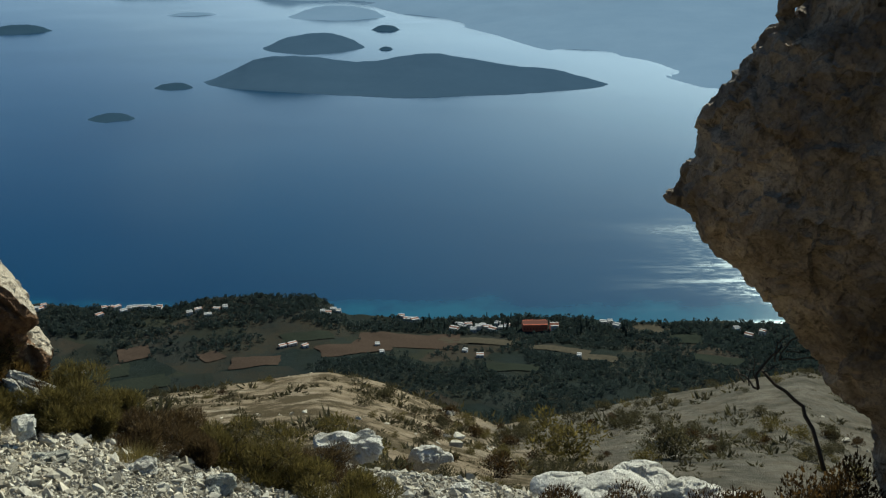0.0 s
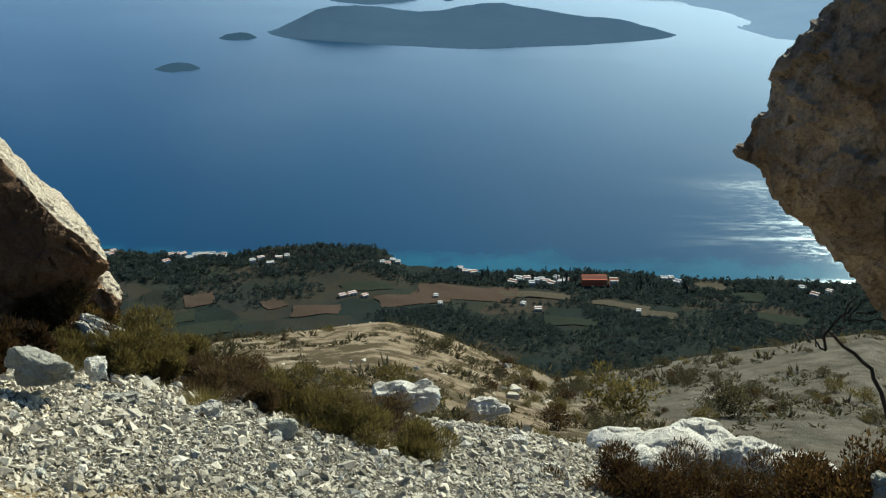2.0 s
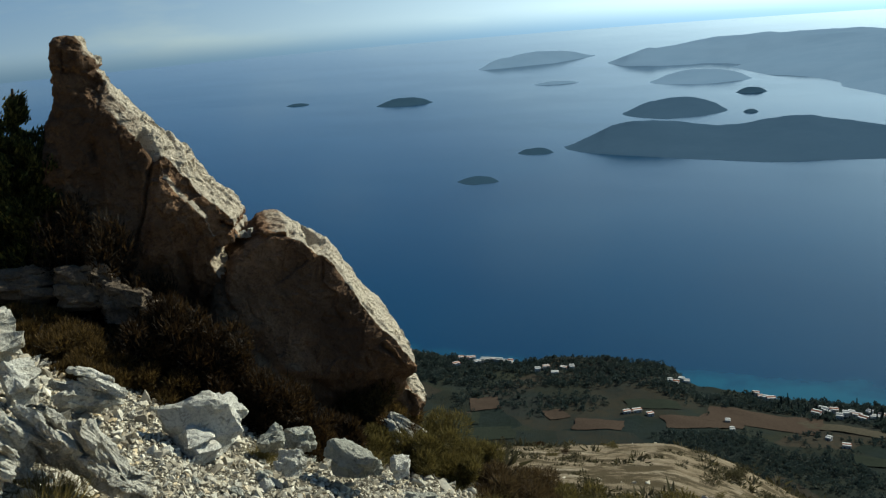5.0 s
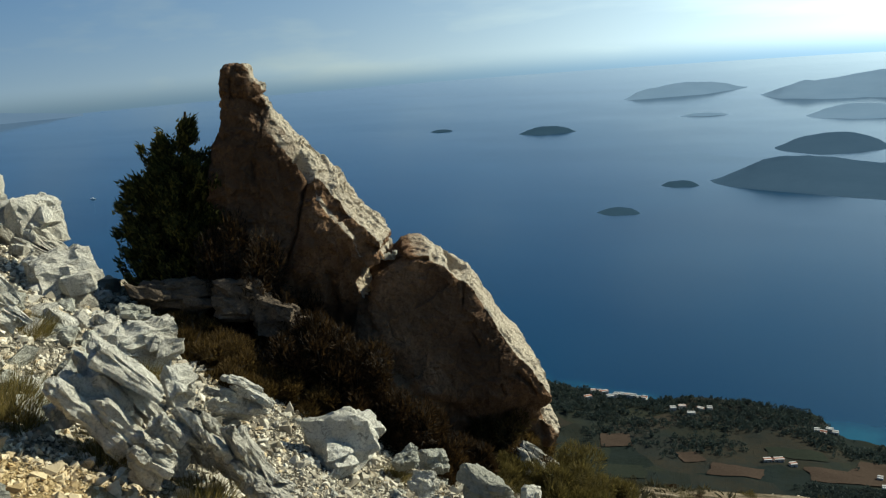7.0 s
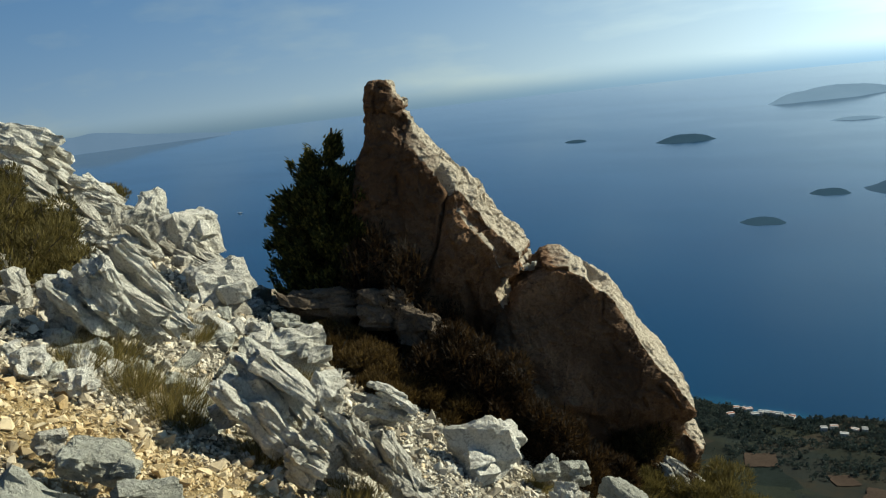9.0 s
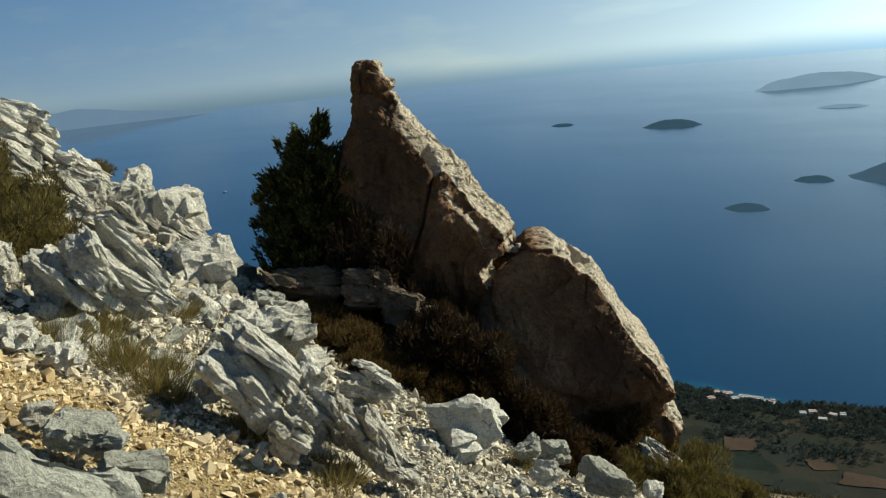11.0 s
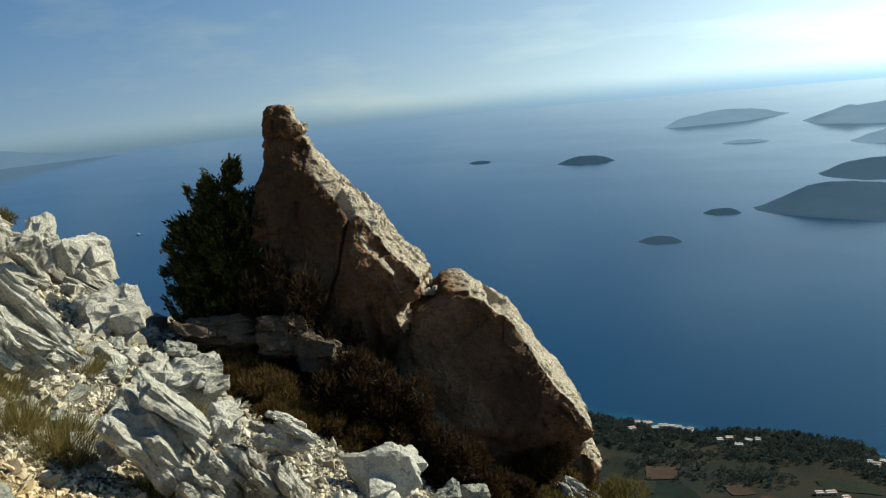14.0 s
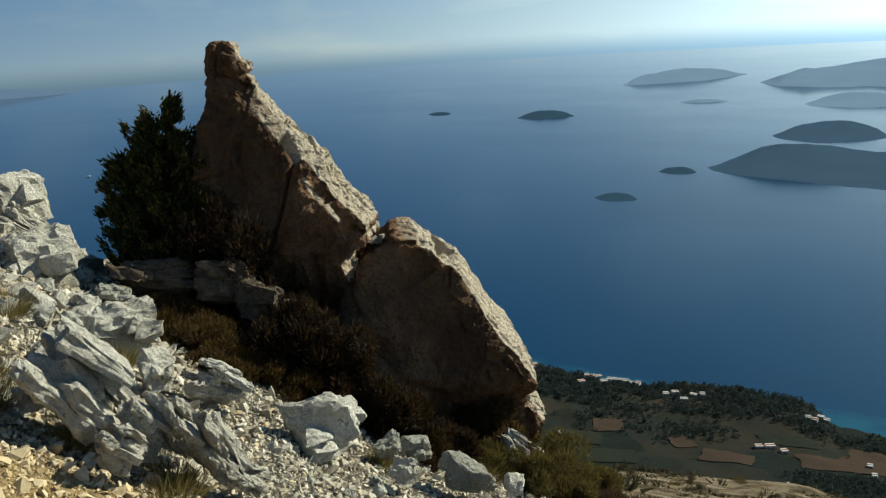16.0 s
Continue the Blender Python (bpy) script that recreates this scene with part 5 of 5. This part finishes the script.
def dead_branch():
    F = bearing_frame(-24, 5.6)
    bm = bmesh.new()

    def limb(pts, r0, r1, v=0.0):
        tube(bm, [F @ Vector((u, v + 0.03 * k, w)) for k, (u, w) in enumerate(pts)], r0 * 0.7 + 0.002, r1 * 0.7 + 0.002, 7)

    limb([(0.36, -3.55), (0.30, -3.40), (0.25, -3.29), (0.19, -3.22), (0.17, -3.17), (0.11, -3.15), (0.05, -3.115), (-0.02, -3.10), (-0.08, -3.06), (-0.12, -3.04)], 0.019, 0.012)
    limb([(-0.12, -3.04), (-0.135, -3.0), (-0.15, -2.97), (-0.125, -2.93), (-0.11, -2.91), (-0.07, -2.85), (-0.035, -2.83), (-0.02, -2.80)], 0.012, 0.008)
    limb([(-0.02, -2.80), (0.03, -2.795), (0.08, -2.81), (0.13, -2.795), (0.18, -2.80)], 0.006, 0.003)
    limb([(-0.02, -2.80), (-0.015, -2.76), (0.01, -2.73), (0.03, -2.69), (0.07, -2.67)], 0.006, 0.003)
    limb([(0.01, -2.73), (0.06, -2.735), (0.10, -2.75)], 0.004, 0.002)
    limb([(-0.045, -2.82), (-0.05, -2.77), (-0.045, -2.72), (-0.02, -2.69), (0.01, -2.67)], 0.006, 0.003)
    limb([(-0.11, -2.91), (-0.085, -2.915), (-0.05, -2.89), (-0.02, -2.875)], 0.005, 0.002)
    limb([(-0.12, -3.04), (-0.155, -3.05), (-0.18, -3.03), (-0.215, -3.01), (-0.25, -3.02), (-0.29, -3.0)], 0.008, 0.003)
    limb([(-0.18, -3.03), (-0.195, -2.98), (-0.185, -2.94)], 0.004, 0.002)
    limb([(-0.215, -3.01), (-0.25, -2.985), (-0.27, -2.95)], 0.004, 0.002)
    limb([(-0.14, -2.98), (-0.17, -2.94), (-0.165, -2.89), (-0.185, -2.84)], 0.004, 0.002)
    ob = new("dead_branch", from_bmesh("dead_branch", bm, BARK, True))
    tagged(ob, "bare twisted dead branch beside the boulder", "branch")


dead_branch()


def bare_shrub(az, el, r, h, seed):
    """A leafless shrub of forked twigs."""
    rng = np.random.default_rng(seed)
    bm = bmesh.new()

    def grow(p, d, l, rad, depth):
        q = p + d * l
        m = (p + q) / 2 + Vector(rng.normal(0, 0.05, 3)) * l
        tube(bm, [p, m, q], rad, rad * 0.6, 5)
        if depth:
            for _ in range(3 if depth > 2 else 2):
                e = (d + Vector(rng.normal(0, 0.45, 3)) + Vector((0, 0, 0.15))).normalized()
                grow(q, e, l * rng.uniform(0.55, 0.8), rad * 0.6, depth - 1)

    grow(Vector((0, 0, -0.1 * h)), Vector((rng.normal(0, 0.2), rng.normal(0, 0.2), 1)).normalized(), h * 0.4, h * 0.018, 3)
    x, y = bearing_xy(az, r)
    ob = new("bare_shrub", from_bmesh("bare_shrub", bm, BARK))
    ob.matrix_world = Matrix.Translation((x, y, height(x, y)))
    tagged(ob, "leafless grey shrub with forked twigs on the slope", "shrub", "bare shrubs")


for k, (az, r, h) in enumerate(((-14.0, 11.0, 1.0), (-11.0, 14.0, 1.0), (-7.1, 16.0, 0.9), (-17.5, 12.5, 0.8), (-19.0, 13.0, 0.8), (-9.0, 20.0, 1.2))):
    bare_shrub(az, 0, r, h, 60 + k)


def slope_scrub():
    """Bushes over the limestone slope below."""
    rng = np.random.default_rng(31)
    kinds = []
    for k in range(6):
        mats = (SCRUB, SCRUB, OLIVE, BROWN, SCRUB, OLIVE)[k]
        kinds.append(shrub_meshes(rng, 1.0, 0.62, mats, 1100, 0.085, 0.036, 0.5)[0])

    def put(az, r, w, kind):
        x, y = bearing_xy(az, r)
        ob = new("scrub_bush", kinds[kind])
        ob.matrix_world = Matrix.Translation((x, y, height(x, y) - 0.03 * w)) @ Matrix.Rotation(rng.uniform(0, 6.28), 4, "Z") @ Matrix.Diagonal((w, w * rng.uniform(0.8, 1.2), w * rng.uniform(0.8, 1.15), 1))
        tagged(ob, "low dark scrub bush on the limestone slope", "bush", "bushes on the slope")

    done = 0
    while done < 270:
        az, r = rng.uniform(-30, 23.5), math.exp(rng.uniform(math.log(11), math.log(100)))
        x, y = bearing_xy(az, r)
        dense = float(fbm(flat(np.array([x / 9]), np.array([y / 9])), 3, 91)[0]) + 0.35 * math.exp(-((az + 4) / 6) ** 2)
        if dense < rng.uniform(-0.15, 0.3):
            continue
        put(az, r, min(rng.uniform(0.35, 1.1) * (0.45 + r / 60), 2.2), int(rng.integers(0, 6)))
        done += 1
    for az, el, w, kind in CLUMPS:
        p = site(az, el, 9.0, 105.0)
        put(az, math.hypot(p.x, p.y), w * p.length, kind)


CLUMPS = ((-3.2, -31.8, 0.048, 0), (-1.3, -33.7, 0.097, 1), (-9.1, -34.6, 0.076, 2), (1.7, -31.5, 0.048, 3), (14.5, -32.2, 0.040, 4), (8.0, -33.2, 0.040, 5), (-16.5, -30.6, 0.034, 0), (-21.5, -29.9, 0.031, 1), (-19.8, -29.8, 0.024, 2), (-8.8, -31.1, 0.040, 3), (-17.2, -33.6, 0.056, 4), (6.6, -35.1, 0.068, 5), (5.1, -37.1, 0.080, 0), (13.2, -30.1, 0.027, 1), (15.0, -29.0, 0.024, 2), (10.2, -30.6, 0.032, 3), (3.4, -31.1, 0.044, 4), (-5.1, -31.3, 0.036, 5), (-10.9, -31.4, 0.048, 0), (-13.7, -31.3, 0.032, 1), (-7.0, -32.7, 0.036, 2), (-4.4, -35.8, 0.048, 3), (8.5, -30.9, 0.032, 4), (22.1, -31.5, 0.036, 5), (-23.5, -29.8, 0.032, 0), (-25.1, -28.8, 0.024, 1))  # bearing, elevation, width by distance, kind
slope_scrub()


def slope_litter():
    """Stones and low cushions strewn over the slope below."""
    rng = np.random.default_rng(37)
    n = 8000
    az, r = rng.uniform(-30, 24, n), np.exp(rng.uniform(math.log(9.5), math.log(100), n))
    x, y = bearing_xy(az, r)
    patch = fbm(flat(x / 6, y / 6), 4, 95)
    sel = patch > rng.uniform(0.3, 1.1, n)
    x1, y1, r1 = x[sel], y[sel], r[sel]
    m = len(x1)
    size = np.clip(np.exp(rng.normal(math.log(0.22), 0.6, m)) * (0.5 + r1 / 60), 0.06, 1.6)
    bases = [hull_base(rng, 10, 0.6) for _ in range(10)]
    me = many("slope_stones", bases, np.stack([x1, y1, land(x1, y1) + size * 0.05], -1), spins(m, rng, 0.6), size[:, None] * rng.uniform(0.7, 1.5, (m, 3)), STONE, rng)
    tagged(new("slope_stones", me), "pale stones strewn over the limestone slope", "stones", kind="stuff")
    sel = fbm(flat(x / 7, y / 4), 4, 97) > rng.uniform(-0.12, 0.35, n)
    x2, y2, r2 = x[sel], y[sel], r[sel]
    k = len(x2)
    size = np.clip(np.exp(rng.normal(math.log(0.3), 0.5, k)) * (0.45 + r2 / 55), 0.08, 1.8)
    tuft = []
    for j in range(6):
        def place(q):
            a, t = rng.uniform(0, 6.283, q), np.sqrt(rng.random(q)) * 0.5
            return np.stack([t * np.cos(a), t * np.sin(a), 0 * t], -1), np.stack([np.cos(a), np.sin(a), 0 * a], -1)
        tuft.append(blades(rng, 28, place, 0.9, 0.42, 0.16, 0.7))
    me = many("cushion_plants", tuft, np.stack([x2, y2, land(x2, y2) - 0.02], -1), spins(k, rng, 0.1), size[:, None] * rng.uniform(0.8, 1.3, (k, 3)), SCRUB, rng)
    tagged(new("cushion_plants", me), "low brown cushion plants on the limestone slope", "plants", kind="stuff")


slope_litter()

# ---- the foot of the mountain: woods, fields, houses ----
HOMES = []


def house(az, el, w, d, h, turn=0.0, wall=None, roof=None, label="white plastered house with a tiled roof", name="house"):
    p = site(az, el)
    HOMES.append((p.x, p.y, max(w, d)))
    base = new(name)
    base.matrix_world = Matrix.Translation((p.x, p.y, p.z - 0.3)) @ Matrix.Rotation(radians(az + turn), 4, "Z")
    bm = bmesh.new()
    bmesh.ops.create_cube(bm, size=1, matrix=Matrix.Translation((0, 0, (h + 1) / 2 - 0.7)) @ Matrix.Diagonal((w, d, h + 1, 1)))
    part("wall", from_bmesh("wall", bm, wall or PLASTER), base)
    e, rise, z = 0.2, 0.28 * d, h - 0.2
    v = [(-w / 2 - e, -d / 2 - e, z), (w / 2 + e, -d / 2 - e, z), (w / 2 + e, d / 2 + e, z), (-w / 2 - e, d / 2 + e, z), (-w / 2 - e, 0, z + rise), (w / 2 + e, 0, z + rise)]
    part("roof", mesh_of("roof", v, [[0, 1, 5, 4], [2, 3, 4, 5], [0, 4, 3], [1, 2, 5], [3, 2, 1, 0]], roof or TILES), base)
    for k in range(max(1, int(w // 1.8))):
        u = (k + 0.5) / max(1, int(w // 1.8)) * w - w / 2
        bm = bmesh.new()
        bmesh.ops.create_cube(bm, size=1, matrix=Matrix.Translation((u, -d / 2 - 0.02, h * 0.5)) @ Matrix.Diagonal((0.55, 0.1, 0.75, 1)))
        part("window", from_bmesh("window", bm, PANE), base)
    return tagged(base, label, "house", "houses by the shore")


GREYROOF = Mat("grey_roof", 0.9, 0.2).color((0.30, 0.28, 0.26)).m
TOWN = np.random.default_rng(3)
for az0, az1, el0, el1, n in ((19.4, 23.6, -23.9, -23.3, 11), (15.0, 18.0, -24.8, -24.3, 5), (7.3, 8.8, -25.5, -25.0, 4), (1.9, 3.2, -25.8, -25.6, 4), (-4.8, -0.6, -26.7, -26.3, 12), (26.5, 27.2, -22.9, -22.6, 3), (-12.6, -11.2, -26.0, -25.7, 3), (-22.5, -20.0, -25.5, -25.0, 3)):
    for k in range(n):
        s = (k + 0.5) / n
        house(az0 + (az1 - az0) * s, TOWN.uniform(el0, el1), TOWN.uniform(2.8, 5.2), TOWN.uniform(2.6, 4), TOWN.uniform(1.8, 3.2), TOWN.uniform(-25, 25), PLASTER, TILES if TOWN.random() < 0.45 else GREYROOF)
house(-6.6, -26.4, 15, 7, 5, 8, REDWALL, TILES, "large red-walled building with a red tiled roof")
house(-8.0, -26.35, 5, 5, 4, 8, PLASTER, TILES, "ochre annexe beside the red building")
for az, el, w in ((10.9, -27.1, 5), (11.6, -27.2, 4), (10.0, -27.3, 3.5), (4.8, -27.5, 2.6), (4.5, -28.0, 2.4), (-2.7, -28.3, 4), (-1.6, -28.0, 2.5), (-9.9, -28.0, 2.4), (25.0, -27.0, 1.6)):
    house(az, el, w, 3, 2, TOWN.uniform(-30, 30), PLASTER, GREYROOF if w < 3 else TILES, "small pale farmhouse among the fields")

FIELDS = []


def field(az, el, w, d, turn, mat, label):
    p = site(az, el)
    FIELDS.append((p.x, p.y, max(w, d) * 0.5))
    t = radians(az + turn)
    n, m = 14, 10
    u, v = np.meshgrid(np.linspace(-w / 2, w / 2, n), np.linspace(-d / 2, d / 2, m))
    u, v = u.ravel(), v.ravel()
    u, v = u + 0.05 * w * fbm(flat(v / d * 3, u * 0), 2, int(w)), v + 0.08 * d * fbm(flat(u / w * 3, v * 0), 2, int(d) + 3)
    x, y = p.x + u * math.cos(t) - v * math.sin(t), p.y + u * math.sin(t) + v * math.cos(t)
    pts = np.stack([x, y, land(x, y) + 0.45], -1)
    i, j = np.meshgrid(np.arange(n - 1), np.arange(m - 1))
    k = (i + j * n).ravel()
    ob = new("field", mesh_of("field", pts, np.stack([k, k + 1, k + n + 1, k + n], -1).tolist(), mat, True))
    tagged(ob, label, "field", kind="structure")


STUBBLE = wood_material("stubble_field", (0.044, 0.039, 0.028), (0.068, 0.058, 0.041), 0.6)
VINES = wood_material("green_field", (0.018, 0.022, 0.017), (0.027, 0.031, 0.022), 0.7)
for az, el, w, d, turn, mat, label in ((21.6, -26.3, 17, 26, 4, FIELD, "bare brown tilled field"), (24.2, -27.2, 34, 26, -4, VINES, "green vineyard terrace"), (23.6, -26.9, 16, 5, 0, FIELD, "narrow strip of tilled earth"),
                                       (2.6, -27.2, 60, 34, -6, FIELD, "wide brown tilled field on the slope"), (-2.5, -27.2, 44, 14, -4, STUBBLE, "pale green meadow below the village"), (6.5, -27.6, 40, 22, 10, FIELD, "brown tilled field"),
                                       (-14.6, -25.9, 26, 26, 0, STUBBLE, "pale stubble field"), (-17.2, -26.1, 18, 22, 6, VINES, "small green field"), (-11.2, -28.0, 22, 14, 0, STUBBLE, "pale clearing in the wood"), (16.6, -27.3, 12, 16, 20, FIELD, "small brown field"), (22.4, -28.2, 40, 20, 0, VINES, "dark green field"), (-8.5, -27.6, 34, 12, -6, STUBBLE, "pale dry meadow below the village"), (9.8, -26.6, 30, 16, 8, VINES, "dark green field"), (-19.5, -27.2, 30, 16, 0, VINES, "dark green field"), (13.6, -27.9, 26, 18, -10, FIELD, "small brown field"), (-5.0, -28.9, 30, 12, 5, VINES, "dark green field")):
    field(az, el, w, d, turn, mat, label)


def woodland():
    rng = np.random.default_rng(43)
    bases = []
    for k in range(10):
        def place(q):
            d = rng.normal(0, 1, (q, 3))
            d /= np.linalg.norm(d, axis=1)[:, None]
            return d * np.array([0.36, 0.36, 0.34]) * rng.uniform(0.6, 1.05, q)[:, None] + np.array([0, 0, 0.42]), d
        bases.append(blades(rng, 20, place, 0.5, 0.36, 0.32, 0.5))
    n = 58000
    az, r = rng.uniform(-36, 34, n), rng.uniform(190, 612, n)
    x, y = bearing_xy(az, r)
    shore = np.interp(az, SHORE_AZ, SHORE)
    dense = fbm(flat(x / 45, y / 45), 4, 51) + np.where(r > shore - 70, 0.35, 0) + np.where(az < -6, 0.12, np.where(r < shore - 80, -0.2, -0.05)) + np.where(r < 330, 0.3, 0)
    keep = (r < shore - 3) & (dense > rng.uniform(-0.12, 0.22, n))
    for fx, fy, fr in FIELDS + HOMES:
        keep &= np.hypot(x - fx, (y - fy)) > fr * 0.85 + 0.5
    x, y, r = x[keep], y[keep], r[keep]
    m = len(x)
    s = np.clip(np.exp(rng.normal(math.log(2.0), 0.35, m)), 0.8, 3.4)[:, None] * np.array([1, 1, 1.0]) * rng.uniform(0.8, 1.25, (m, 3)) * np.clip(r / 460, 0.45, 1.1)[:, None]
    z = land(x, y)
    me = many("woodland", bases, np.stack([x, y, z], -1), spins(m, rng, 0.1), s, WOODS, rng)
    tagged(new("woodland", me), "dark pine and oak wood at the mountain's foot", "woods", kind="stuff")
    # cypresses round the village
    v, f = hull_base(rng, 20, 1.0)
    v = v * np.array([0.5, 0.5, 2.4]) * np.where(v[:, 2:] > 0, np.array([[0.7, 0.7, 1]]), 1) + np.array([0, 0, 1.1])
    shape = mesh_of("cypress", v, f.tolist(), WOODS)
    for k in range(46):
        az = rng.choice([-9.6, -10.6, -3.8, -5.0, 1.0, -13.0]) + rng.normal(0, 0.55)
        p = site(az, rng.uniform(-26.7, -25.9))
        ob = new("cypress", shape)
        q = rng.uniform(2.2, 3.6)
        ob.matrix_world = Matrix.Translation((p.x, p.y, p.z - 0.3)) @ Matrix.Rotation(rng.uniform(0, 6), 4, "Z") @ Matrix.Diagonal((q * 0.8, q * 0.8, q, 1))
        tagged(ob, "slender dark cypress near the village", "tree", "cypresses")


woodland()


def boat(x, y, turn, l):
    base = new("motor_boat")
    base.matrix_world = Matrix.Translation((x, y, SEA_Z - 0.1)) @ Matrix.Rotation(radians(turn), 4, "Z")
    bm = bmesh.new()
    n = 7
    rings = []
    for k in range(n):
        s = k / (n - 1)
        w = l * 0.14 * (1 - s**3) + 0.02
        rings.append([bm.verts.new(q) for q in ((l * (s - 0.5), -w, l * 0.13), (l * (s - 0.5), -w * 0.6, -0.1), (l * (s - 0.5), w * 0.6, -0.1), (l * (s - 0.5), w, l * 0.13))])
    for p, q in zip(rings, rings[1:]):
        for k in range(4):
            bm.faces.new((p[k], p[(k + 1) % 4], q[(k + 1) % 4], q[k]))
    bm.faces.new(rings[0])
    bm.faces.new(rings[-1][::-1])
    part("hull", from_bmesh("hull", bm, HULL), base)
    bm = bmesh.new()
    bmesh.ops.create_cube(bm, size=1, matrix=Matrix.Translation((-0.05 * l, 0, l * 0.2)) @ Matrix.Diagonal((l * 0.35, l * 0.18, l * 0.16, 1)))
    bmesh.ops.bevel(bm, geom=bm.edges[:], offset=l * 0.02, segments=2, affect="EDGES")
    part("cabin", from_bmesh("cabin", bm, HULL), base)
    tagged(base, "small white motor boat on the open sea", "boat")


boat(-1437, 1035, 30, 11)
